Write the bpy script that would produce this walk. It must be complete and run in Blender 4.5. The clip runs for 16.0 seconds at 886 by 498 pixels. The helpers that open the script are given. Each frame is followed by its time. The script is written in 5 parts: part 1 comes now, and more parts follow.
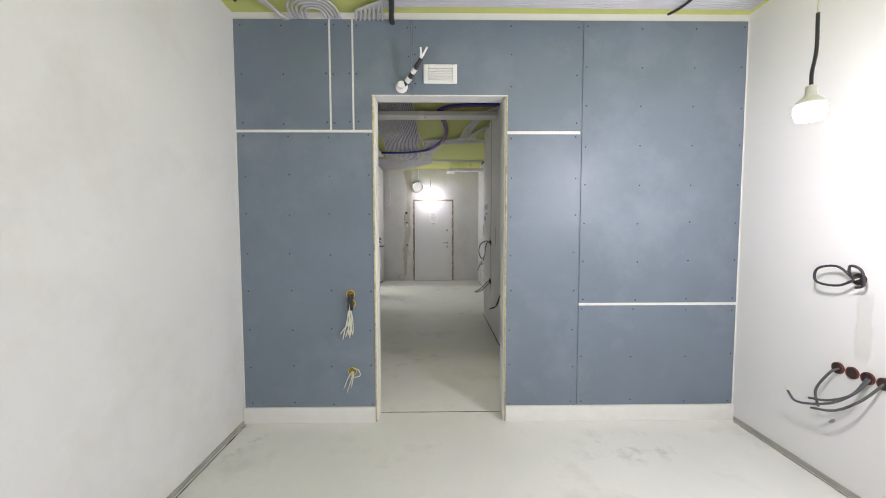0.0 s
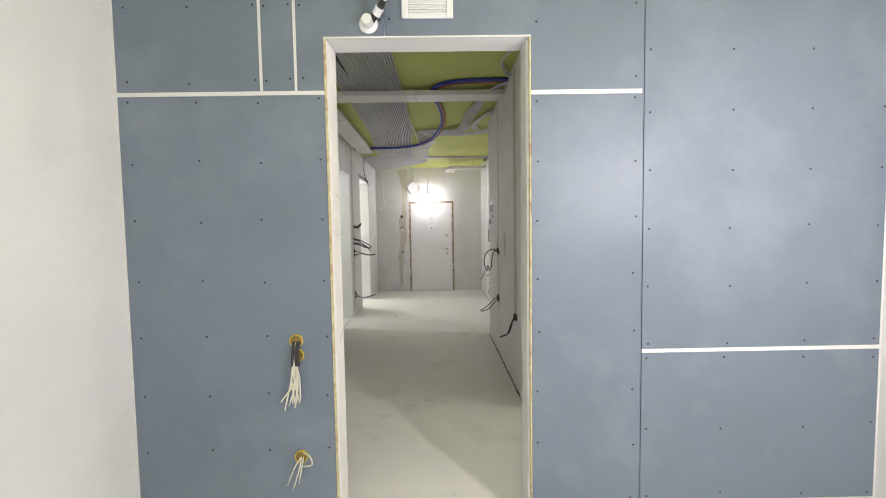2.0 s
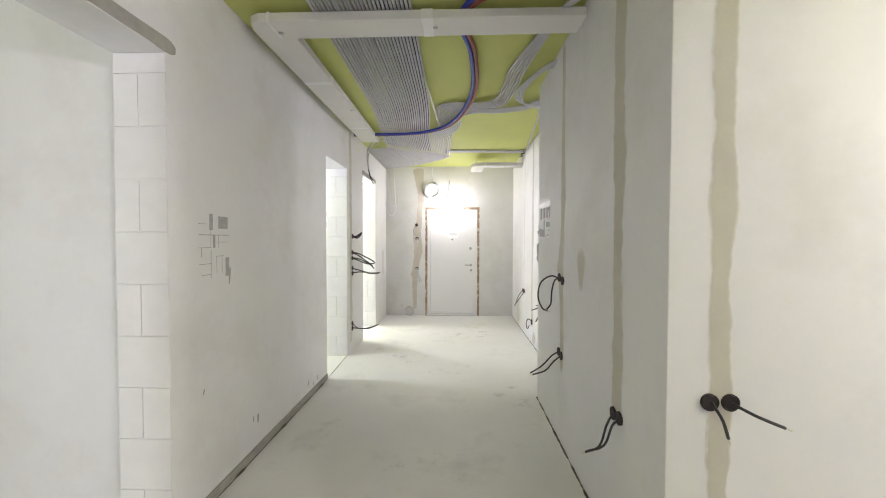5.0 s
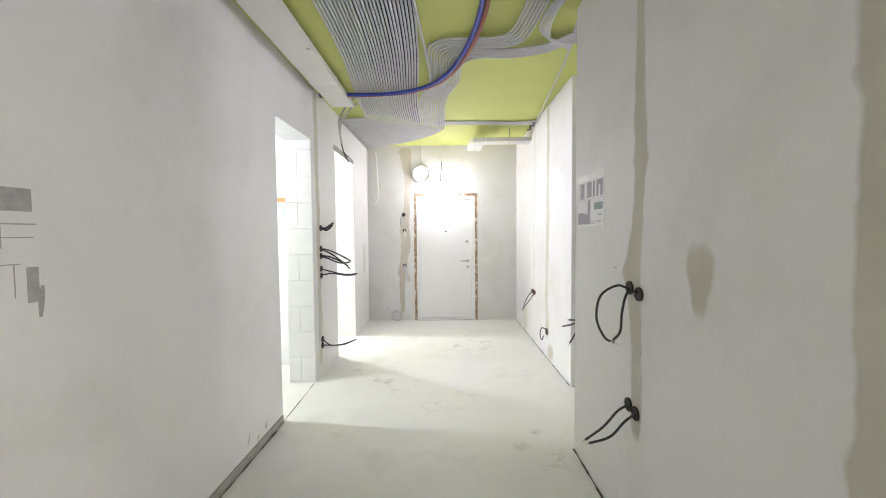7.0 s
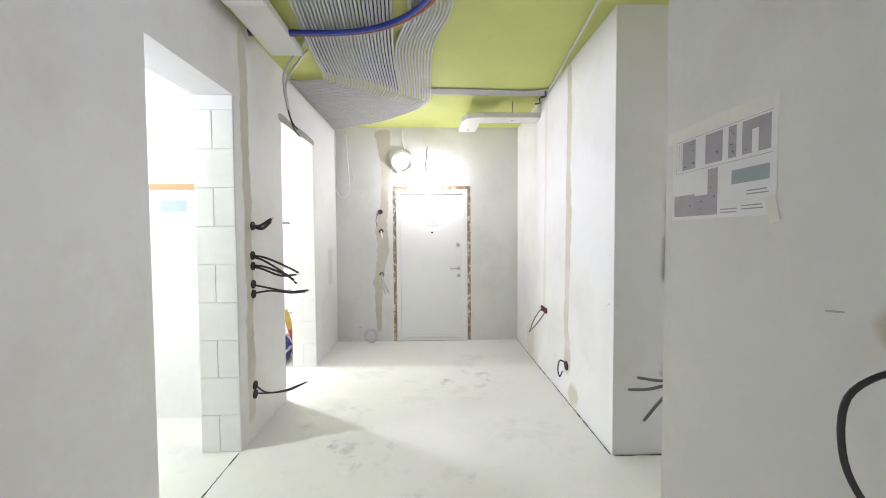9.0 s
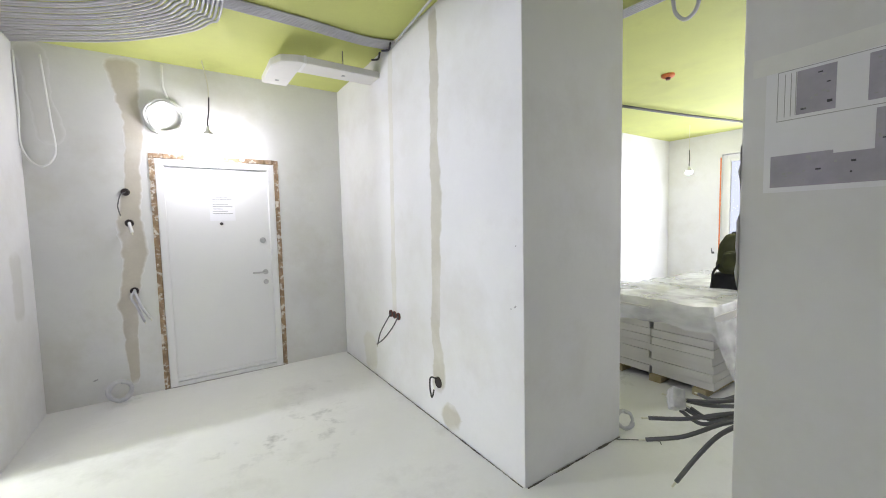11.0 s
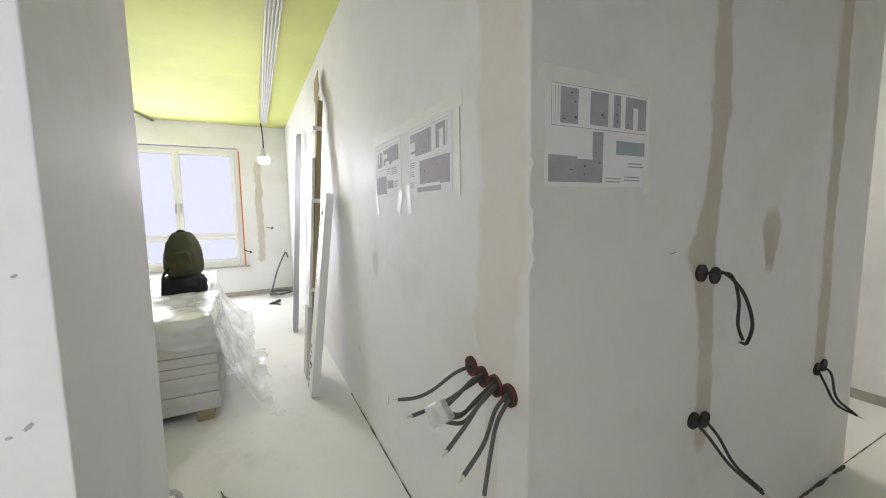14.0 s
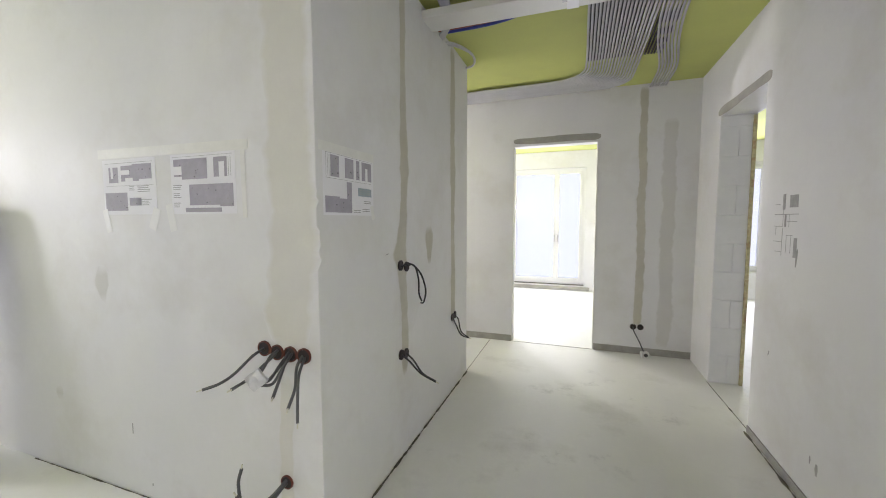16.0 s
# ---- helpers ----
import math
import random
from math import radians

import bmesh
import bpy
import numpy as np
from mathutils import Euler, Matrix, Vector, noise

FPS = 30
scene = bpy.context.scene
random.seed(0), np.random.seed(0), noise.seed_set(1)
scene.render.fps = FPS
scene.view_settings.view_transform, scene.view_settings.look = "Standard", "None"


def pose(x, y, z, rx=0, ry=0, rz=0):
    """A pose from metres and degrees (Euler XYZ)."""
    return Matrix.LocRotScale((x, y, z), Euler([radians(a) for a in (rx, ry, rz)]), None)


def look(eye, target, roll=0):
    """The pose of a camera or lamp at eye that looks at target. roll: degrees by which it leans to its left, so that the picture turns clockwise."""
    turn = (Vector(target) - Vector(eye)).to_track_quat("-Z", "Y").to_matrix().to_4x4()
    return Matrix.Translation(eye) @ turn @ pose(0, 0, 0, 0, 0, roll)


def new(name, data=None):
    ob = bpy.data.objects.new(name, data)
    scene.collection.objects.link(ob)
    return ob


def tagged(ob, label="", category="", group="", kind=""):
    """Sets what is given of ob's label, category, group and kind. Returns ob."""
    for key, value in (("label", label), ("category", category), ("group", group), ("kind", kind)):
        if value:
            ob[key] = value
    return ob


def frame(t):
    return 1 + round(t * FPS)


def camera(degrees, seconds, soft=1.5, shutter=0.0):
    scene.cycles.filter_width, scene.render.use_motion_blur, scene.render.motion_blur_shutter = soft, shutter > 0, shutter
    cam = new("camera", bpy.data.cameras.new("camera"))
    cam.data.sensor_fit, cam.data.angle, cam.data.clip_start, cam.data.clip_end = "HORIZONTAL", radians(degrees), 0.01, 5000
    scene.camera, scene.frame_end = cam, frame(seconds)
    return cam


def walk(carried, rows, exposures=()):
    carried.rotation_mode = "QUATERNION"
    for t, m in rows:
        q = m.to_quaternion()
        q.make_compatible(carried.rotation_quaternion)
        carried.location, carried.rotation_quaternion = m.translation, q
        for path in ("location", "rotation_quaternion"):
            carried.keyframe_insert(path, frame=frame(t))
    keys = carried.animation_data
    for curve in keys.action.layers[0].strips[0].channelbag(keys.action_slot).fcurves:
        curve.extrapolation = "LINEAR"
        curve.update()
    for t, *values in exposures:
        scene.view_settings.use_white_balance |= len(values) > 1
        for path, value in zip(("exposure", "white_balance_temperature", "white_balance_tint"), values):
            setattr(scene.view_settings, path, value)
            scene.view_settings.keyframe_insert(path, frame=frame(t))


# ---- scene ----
cam = camera(98.2, 16.0, 1.0)
PATH = [
    (0, (0.135, 0.215, 1.416), (0.162, 2.211, 1.296), -0.1),
    (0.5, (0.069, 0.425, 1.431), (0.131, 2.422, 1.339), -0.5),
    (1, (0.077, 0.648, 1.43), (0.149, 2.644, 1.332), -0.6),
    (1.5, (0.156, 0.915, 1.434), (0.19, 2.912, 1.332), -1.0),
    (2, (0.191, 1.141, 1.446), (0.211, 3.138, 1.342), -0.9),
    (2.5, (0.169, 1.413, 1.467), (0.157, 3.411, 1.381), -0.6),
    (3, (0.188, 1.667, 1.452), (0.108, 3.663, 1.361), -0.4),
    (3.5, (0.25, 1.962, 1.465), (0.108, 3.955, 1.375), -0.0),
    (4, (0.21, 2.223, 1.46), (0.094, 4.218, 1.392), 0.2),
    (4.2, (0.186, 2.34, 1.469), (0.087, 4.337, 1.422), 0.2),
    (6.3, (0.084, 3.423, 1.466), (0.027, 5.421, 1.394), -0.2),
    (6.5, (0.087, 3.563, 1.467), (0.041, 5.561, 1.388), -0.6),
    (7, (0.02, 3.808, 1.456), (0.005, 5.806, 1.369), -0.5),
    (7.5, (0.036, 4.116, 1.453), (0.014, 6.114, 1.373), -0.8),
    (8, (0.042, 4.382, 1.435), (0.03, 6.381, 1.362), -0.3),
    (10.3, (-0.19, 5.642, 1.452), (0.383, 7.555, 1.339), -0.8),
    (10.5, (-0.235, 5.726, 1.453), (0.487, 7.587, 1.335), -0.7),
    (11, (-0.249, 5.948, 1.434), (0.852, 7.612, 1.297), -1.3),
    (11.5, (-0.249, 6.183, 1.428), (1.201, 7.554, 1.304), -1.0),
    (12, (-0.255, 6.378, 1.428), (1.45, 7.414, 1.302), -0.7),
    (12.5, (-0.28, 6.585, 1.462), (1.603, 7.246, 1.325), -0.8),
    (13, (-0.168, 6.749, 1.428), (1.81, 7.003, 1.28), -1.1),
    (13.5, (-0.015, 6.875, 1.422), (1.964, 6.632, 1.264), -1.1),
    (14, (0.085, 6.977, 1.426), (1.862, 6.083, 1.223), -0.8),
    (14.5, (0.091, 7.082, 1.428), (1.503, 5.681, 1.224), 1.0),
    (15, (-0.041, 7.245, 1.426), (1.03, 5.567, 1.232), 0.8),
    (15.5, (-0.148, 7.432, 1.438), (0.693, 5.627, 1.252), 0.2),
    (16, (-0.135, 7.629, 1.462), (0.533, 5.75, 1.312), -0.1),
]
walk(cam, [(t, look(eye, target, roll)) for t, eye, target, roll in PATH],
     [(0.0, 1.4, 6200.0, 23.0), (2.0, 1.75, 6450.0, 23.0), (3.5, 2.05, 6700.0, 23.0), (4.5, 2.25, 6500.0, 22.0), (6.5, 2.6, 6200.0, 22.0), (8.0, 2.6, 6200.0, 22.0), (10.5, 2.15, 6000.0, 22.0), (12.0, 2.2, 6000.0, 22.5), (13.0, 2.05, 6150.0, 23.0), (14.5, 2.15, 6200.0, 23.0), (16.0, 2.3, 6150.0, 23.0)])

# ---- world, lamps, exposure ----
world = bpy.data.worlds.new("sky")
scene.world = world
world.use_nodes = True
wn = world.node_tree
sky = wn.nodes.new("ShaderNodeTexSky")
sky.sky_type, sky.sun_disc = "NISHITA", False
sky.sun_elevation, sky.sun_rotation = radians(35), radians(200)
wn.links.new(sky.outputs[0], wn.nodes["Background"].inputs[0])
wn.nodes["Background"].inputs[1].default_value = 0.05


def area(name, m, sx, sy, watts, colour):
    d = bpy.data.lights.new(name, "AREA")
    d.shape, d.size, d.size_y, d.energy, d.color = "RECTANGLE", sx, sy, watts, colour
    ob = new(name, d)
    ob.matrix_world = m
    return ob


def bulb_light(name, p, watts, colour=(1.0, 0.985, 0.95), radius=0.06):
    d = bpy.data.lights.new(name, "POINT")
    d.energy, d.color, d.shadow_soft_size = watts, colour, radius
    ob = new(name, d)
    ob.location = p
    return ob


DAY = (0.93, 0.96, 1.0)
area("daylight_bedroom", pose(0.52, -0.73, 1.4, 90, 0, 0), 1.45, 2.2, 10, DAY)
area("daylight_living", pose(7.42, 7.96, 1.5, 0, 90, 0), 1.85, 1.65, 19, DAY)
area("daylight_side", pose(-2.7, -0.72, 1.5, 90, 0, 0), 1.1, 1.9, 14, DAY)
bulb_light("bulb_light_bedroom", (1.47, 1.6, 1.78), 22)
bulb_light("bulb_light_entry", (-0.055, 9.9, 2.165), 5.2)
bulb_light("bulb_light_living", (4.3, 6.86, 1.89), 6)
bulb_light("bulb_light_living_far", (6.4, 8.9, 2.1), 2)
bulb_light("bulb_light_bath", (-2.75, 6.95, 2.2), 21, (0.88, 0.93, 1.0))
bulb_light("bulb_light_store", (-2.6, 9.2, 2.2), 34, (0.92, 0.96, 1.0))
# unseen fill lamp added to brighten the passage, no bulb hangs there
bulb_light("fill_light_passage", (3.2, 3.6, 2.2), 12.5)


# ---- materials ----
def material(name, base, rough=0.8, metal=0.0, vary=0.12, scale=6.0, fine=60.0, bump=0.15, dist=0.004, tint=None, tint_at=(0.55, 0.75), tint_scale=1.3,
             random_amount=0.0, spec=0.5, scuff=None):
    """Base colour with cloudy and fine variation, an optional stain colour, and a fine bump, all in object space metres."""
    m = bpy.data.materials.new(name)
    m.use_nodes = True
    t = m.node_tree
    b = t.nodes["Principled BSDF"]
    geo = t.nodes.new("ShaderNodeNewGeometry")
    pos = geo.outputs["Position"]

    def noise_tex(s, detail=4.0, r=0.6):
        n = t.nodes.new("ShaderNodeTexNoise")
        n.inputs["Scale"].default_value, n.inputs["Detail"].default_value, n.inputs["Roughness"].default_value = s, detail, r
        t.links.new(pos, n.inputs["Vector"])
        return n.outputs["Fac"]

    def mix(fac, a, c, mode="MIX"):
        n = t.nodes.new("ShaderNodeMix")
        n.data_type, n.blend_type = "RGBA", mode
        for sock, v in ((n.inputs["Factor"], fac), (n.inputs["A"], a), (n.inputs["B"], c)):
            if isinstance(v, (int, float)):
                sock.default_value = v
            elif isinstance(v, tuple):
                sock.default_value = (*v, 1.0)
            else:
                t.links.new(v, sock)
        return n.outputs["Result"]

    def ramp(src, lo, hi, v0=0.0, v1=1.0):
        n = t.nodes.new("ShaderNodeMapRange")
        n.inputs["From Min"].default_value, n.inputs["From Max"].default_value = lo, hi
        n.inputs["To Min"].default_value, n.inputs["To Max"].default_value = v0, v1
        t.links.new(src, n.inputs["Value"])
        return n.outputs["Result"]

    dark = tuple(c * (1 - vary) for c in base)
    light = tuple(min(1.0, c * (1 + vary * 0.6)) for c in base)
    big, small = noise_tex(scale), noise_tex(fine, 3.0)
    col = mix(ramp(big, 0.3, 0.7), dark, light)
    col = mix(ramp(small, 0.35, 0.7, 0.0, 0.35), col, dark)
    if tint:
        col = mix(ramp(noise_tex(tint_scale, 6.0, 0.65), *tint_at), col, tint)
    if scuff:
        patch = ramp(noise_tex(0.9, 2.0), 0.52, 0.66)
        n = t.nodes.new("ShaderNodeMath")
        n.operation = "MULTIPLY"
        t.links.new(patch, n.inputs[0])
        t.links.new(ramp(noise_tex(5.0, 9.0, 0.72), 0.54, 0.68, 0.0, 0.8), n.inputs[1])
        col = mix(n.outputs[0], col, scuff)
    if random_amount:
        info = t.nodes.new("ShaderNodeObjectInfo")
        col = mix(ramp(info.outputs["Random"], 0, 1, 0, random_amount), col, dark)
    t.links.new(col, b.inputs["Base Color"])
    t.links.new(ramp(big, 0.3, 0.7, rough - 0.06, min(1.0, rough + 0.06)), b.inputs["Roughness"])
    b.inputs["Metallic"].default_value = metal
    b.inputs["Specular IOR Level"].default_value = spec
    if bump:
        n = t.nodes.new("ShaderNodeBump")
        n.inputs["Strength"].default_value, n.inputs["Distance"].default_value = bump, dist
        t.links.new(mix(0.5, big, small), n.inputs["Height"])
        t.links.new(n.outputs[0], b.inputs["Normal"])
    return m


def feathered(m):
    """Filler thins out into the plaster at its edge: the mesh says how thick it lies."""
    t = m.node_tree
    b = t.nodes["Principled BSDF"]
    thick, nz, mul, ramp = (t.nodes.new(k) for k in ("ShaderNodeAttribute", "ShaderNodeTexNoise", "ShaderNodeMath", "ShaderNodeMapRange"))
    thick.attribute_name = "thickness"
    nz.inputs["Scale"].default_value, nz.inputs["Detail"].default_value = 14.0, 5.0
    t.links.new(t.nodes["Geometry"].outputs["Position"], nz.inputs["Vector"])
    mul.operation = "ADD"
    t.links.new(thick.outputs["Fac"], mul.inputs[0])
    t.links.new(nz.outputs["Fac"], mul.inputs[1])
    ramp.inputs["From Min"].default_value, ramp.inputs["From Max"].default_value = 0.5, 1.3
    t.links.new(mul.outputs[0], ramp.inputs["Value"])
    blend = t.nodes.new("ShaderNodeMix")
    blend.data_type = "RGBA"
    blend.inputs["A"].default_value = (0.755, 0.752, 0.742, 1.0)
    t.links.new(ramp.outputs["Result"], blend.inputs["Factor"])
    t.links.new(b.inputs["Base Color"].links[0].from_socket, blend.inputs["B"])
    t.links.new(blend.outputs["Result"], b.inputs["Base Color"])
    return m


def glow(name, colour, strength):
    m = bpy.data.materials.new(name)
    m.use_nodes = True
    b = m.node_tree.nodes["Principled BSDF"]
    b.inputs["Base Color"].default_value = (0.02, 0.02, 0.02, 1)
    b.inputs["Emission Color"].default_value = (*colour, 1)
    b.inputs["Emission Strength"].default_value = strength
    return m


PLASTER = material("white_plaster", (0.78, 0.78, 0.775), 0.62, vary=0.045, scale=1.6, fine=35, bump=0.14, dist=0.003, tint=(0.69, 0.68, 0.65), tint_at=(0.5, 0.72))
PLASTER_GREY = material("raw_plaster", (0.70, 0.70, 0.68), 0.75, vary=0.06, scale=2.2, fine=45, bump=0.15, tint=(0.58, 0.565, 0.51), tint_at=(0.5, 0.75))
FILLER = feathered(material("beige_filler", (0.57, 0.55, 0.47), 0.8, vary=0.08, scale=5, fine=70, bump=0.2, tint=(0.68, 0.665, 0.61)))
FILLER_PALE = feathered(material("pale_filler", (0.70, 0.69, 0.635), 0.8, vary=0.05, scale=5, fine=70, bump=0.15, tint=(0.66, 0.64, 0.58)))
FILLER_BROWN = feathered(material("brownish_filler", (0.55, 0.51, 0.43), 0.85, vary=0.1, scale=4, fine=60, bump=0.2, tint=(0.64, 0.62, 0.56), tint_at=(0.5, 0.7)))
FILLER_GREY = feathered(material("grey_filler", (0.67, 0.665, 0.635), 0.75, vary=0.06, scale=2.2, fine=45, bump=0.15, tint=(0.62, 0.61, 0.575), tint_at=(0.5, 0.75)))
WALLPAINT = material("bedroom_paint", (0.76, 0.755, 0.74), 0.55, vary=0.02, scale=1.2, fine=50, bump=0.06)
LEVEL = material("levelled_concrete", (0.76, 0.76, 0.74), 0.55, vary=0.06, scale=1.5, fine=30, bump=0.08, tint=(0.56, 0.555, 0.53), tint_at=(0.55, 0.78), tint_scale=1.5, scuff=(0.36, 0.36, 0.35))
SCREED = material("grey_screed", (0.40, 0.39, 0.35), 0.9, vary=0.2, scale=9, fine=80, bump=0.4)
CEIL = material("lime_ceiling_paint", (0.57, 0.61, 0.19), 0.75, vary=0.06, scale=3, fine=60, bump=0.12, tint=(0.50, 0.53, 0.17))
BLUE = material("blue_plasterboard", (0.165, 0.205, 0.255), 0.45, vary=0.09, scale=2.5, fine=90, bump=0.05, tint=(0.215, 0.255, 0.305), tint_at=(0.5, 0.80), tint_scale=2.2)
FILLWHITE = material("white_joint_filler", (0.74, 0.735, 0.70), 0.8, vary=0.05, scale=12, fine=90, bump=0.2)
WOOL = material("yellow_edge_wool", (0.64, 0.58, 0.34), 0.95, vary=0.3, scale=30, fine=160, bump=0.5, tint=(0.45, 0.28, 0.16), tint_at=(0.5, 0.65), tint_scale=14)
BLOCK = material("aerated_block", (0.78, 0.78, 0.77), 0.9, vary=0.05, scale=8, fine=120, bump=0.3, random_amount=0.3)

CONDUIT = material("grey_conduit", (0.56, 0.56, 0.58), 0.5, vary=0.1, scale=8, fine=200, bump=0.3, dist=0.002, random_amount=0.5)
CABLE = material("black_cable", (0.035, 0.035, 0.037), 0.5, vary=0.2, scale=20, fine=200, bump=0.1)
CABLE_GREY = material("grey_cable", (0.10, 0.10, 0.10), 0.5, vary=0.15, scale=20, fine=200, bump=0.1)
WHITEPVC = material("white_plastic", (0.80, 0.80, 0.78), 0.35, vary=0.03, scale=4, fine=80, bump=0.03)
DUCT = material("duct_plastic", (0.72, 0.715, 0.67), 0.4, vary=0.05, scale=4, fine=80, bump=0.03)
DOORWHITE = material("white_door_steel", (0.78, 0.78, 0.77), 0.4, vary=0.03, scale=2, fine=60, bump=0.04)
METAL = material("dull_steel", (0.48, 0.48, 0.47), 0.38, metal=0.9, vary=0.1, scale=10, fine=120, bump=0.1)
ALU = material("aluminium_profile", (0.40, 0.41, 0.42), 0.5, metal=0.5, vary=0.1, scale=5, fine=90, bump=0.05)
FOAM = material("brown_foam", (0.36, 0.25, 0.15), 0.95, vary=0.4, scale=22, fine=90, bump=0.8, dist=0.01, tint=(0.66, 0.62, 0.54), tint_at=(0.52, 0.6), tint_scale=17)
BLUEPIPE = material("blue_pipe", (0.035, 0.06, 0.38), 0.45, vary=0.1, scale=9, fine=120, bump=0.1)
REDPIPE = material("red_brown_pipe", (0.30, 0.085, 0.05), 0.5, vary=0.15, scale=9, fine=120, bump=0.1)
CUP_RED = material("red_brown_socket", (0.14, 0.035, 0.02), 0.6, vary=0.2, scale=20, fine=90, bump=0.1)
CUP_DARK = material("dark_socket", (0.03, 0.02, 0.018), 0.6, vary=0.2, scale=20, fine=90, bump=0.1)
CUP_YELLOW = material("yellow_socket", (0.62, 0.46, 0.05), 0.5, vary=0.15, scale=20, fine=90, bump=0.1)
# darker copy of the yellow, shade inside the box put into the colour
CUP_YELLOW_SHADE = material("ochre_shadowed_socket", (0.22, 0.15, 0.03), 0.6, vary=0.3, scale=40, fine=120, bump=0.3)
WIRE = material("cream_wire", (0.70, 0.68, 0.55), 0.5, vary=0.1, scale=20, fine=90, bump=0.05)
PAPER = material("white_paper", (0.84, 0.84, 0.86), 0.7, vary=0.03, scale=6, fine=80, bump=0.03)
INK = material("grey_violet_print", (0.42, 0.40, 0.455), 0.7, vary=0.15, scale=16, fine=60, bump=0.0)
INK_DARK = material("dark_print", (0.07, 0.07, 0.08), 0.7, vary=0.1, scale=16, fine=60, bump=0.0)
INK_BLUE = material("blue_grey_print", (0.35, 0.42, 0.47), 0.7, vary=0.1, scale=16, fine=60, bump=0.0)
PENCIL = material("pencil_grey", (0.42, 0.42, 0.41), 0.8, vary=0.2, scale=25, fine=90, bump=0.0)
ORANGE = material("orange_tape", (0.72, 0.20, 0.05), 0.5, vary=0.08, scale=8, fine=80, bump=0.05)
CARD = material("brown_cardboard", (0.35, 0.29, 0.16), 0.85, vary=0.15, scale=9, fine=90, bump=0.2)
TILEBOX = material("pale_tile_carton", (0.62, 0.61, 0.57), 0.75, vary=0.08, scale=6, fine=80, bump=0.1, random_amount=0.8)
OLIVE = material("olive_fabric", (0.05, 0.052, 0.022), 0.9, vary=0.3, scale=14, fine=300, bump=0.5)
BLACKFAB = material("black_fabric", (0.012, 0.012, 0.016), 0.9, vary=0.3, scale=14, fine=300, bump=0.5)
REDBAG = material("red_sack", (0.42, 0.06, 0.03), 0.6, vary=0.2, scale=9, fine=80, bump=0.2)
BLUEBAG = material("blue_sack", (0.05, 0.09, 0.30), 0.6, vary=0.2, scale=9, fine=80, bump=0.2)
YELLOWBAG = material("ochre_tool", (0.45, 0.28, 0.06), 0.6, vary=0.2, scale=9, fine=80, bump=0.2)
DIRT = material("dark_edge_gap", (0.13, 0.12, 0.10), 0.95, vary=0.4, scale=18, fine=120, bump=0.6)
SCREW = material("dark_screw", (0.03, 0.03, 0.035), 0.5, vary=0.1, scale=30, fine=200, bump=0.0)
BULB = glow("lit_bulb", (1.0, 0.98, 0.94), 5.0)
OUTSIDE = glow("bright_overcast", (0.88, 0.945, 0.985), 0.21)
GLASS = bpy.data.materials.new("window_glass")
GLASS.use_nodes = True
gb = GLASS.node_tree.nodes["Principled BSDF"]
gb.inputs["Base Color"].default_value = (0.95, 0.96, 1.0, 1)
gb.inputs["Roughness"].default_value, gb.inputs["Transmission Weight"].default_value, gb.inputs["IOR"].default_value = 0.12, 1.0, 1.1
FILM = bpy.data.materials.new("plastic_film")
FILM.use_nodes = True
ft = FILM.node_tree
fb = ft.nodes["Principled BSDF"]
fb.inputs["Base Color"].default_value, fb.inputs["Roughness"].default_value = (0.80, 0.81, 0.81, 1), 0.22
fnz, fmr = ft.nodes.new("ShaderNodeTexNoise"), ft.nodes.new("ShaderNodeMapRange")
fnz.inputs["Scale"].default_value, fnz.inputs["Detail"].default_value = 5.0, 6.0
fmr.inputs["From Min"].default_value, fmr.inputs["From Max"].default_value = 0.35, 0.7
fmr.inputs["To Min"].default_value, fmr.inputs["To Max"].default_value = 0.35, 0.85
ft.links.new(fnz.outputs["Fac"], fmr.inputs["Value"])
ft.links.new(fmr.outputs["Result"], fb.inputs["Alpha"])

# ---- building helpers ----
def bm_box(bm, lo, hi):
    m = Matrix.LocRotScale([(a + b) / 2 for a, b in zip(lo, hi)], None, [b - a for a, b in zip(lo, hi)])
    return bmesh.ops.create_cube(bm, size=1, matrix=m)["verts"]


def bevelled(bm, width=0.003, segments=2):
    bmesh.ops.bevel(bm, geom=bm.edges[:], offset=width, segments=segments, affect="EDGES", profile=0.5, clamp_overlap=True)
    return bm


def box(lo, hi, bevel=0.0):
    bm = bmesh.new()
    bm_box(bm, lo, hi)
    return bevelled(bm, bevel) if bevel else bm


def link(name, bm, mat, smooth=False):
    me = bpy.data.meshes.new(name)
    bmesh.ops.recalc_face_normals(bm, faces=bm.faces[:])
    if smooth:
        for f in bm.faces:
            f.smooth = True
    bm.to_mesh(me)
    bm.free()
    me.materials.append(mat)
    return new(name, me)


def part(name, bm, mat, parent, label="", smooth=False):
    ob = link(name, bm, mat, smooth)
    ob.parent = parent
    return tagged(ob, label)


def thing(name, m, label, category, group=""):
    ob = new(name)
    ob.empty_display_size = 0.05
    ob.matrix_world = m
    return tagged(ob, label, category, group)


def setting(name, bm, mat, label, category="wall"):
    return tagged(link(name, bm, mat), label, category, kind="structure")


def face_m(x, y, z, toward):
    """A pose on a wall: local z out of the wall towards '+x', '-x', '+y' or '-y', local y up."""
    turn = {"-y": 0, "+x": 90, "+y": 180, "-x": 270}[toward]
    return pose(x, y, z, 0, 0, turn) @ pose(0, 0, 0, 90, 0, 0)


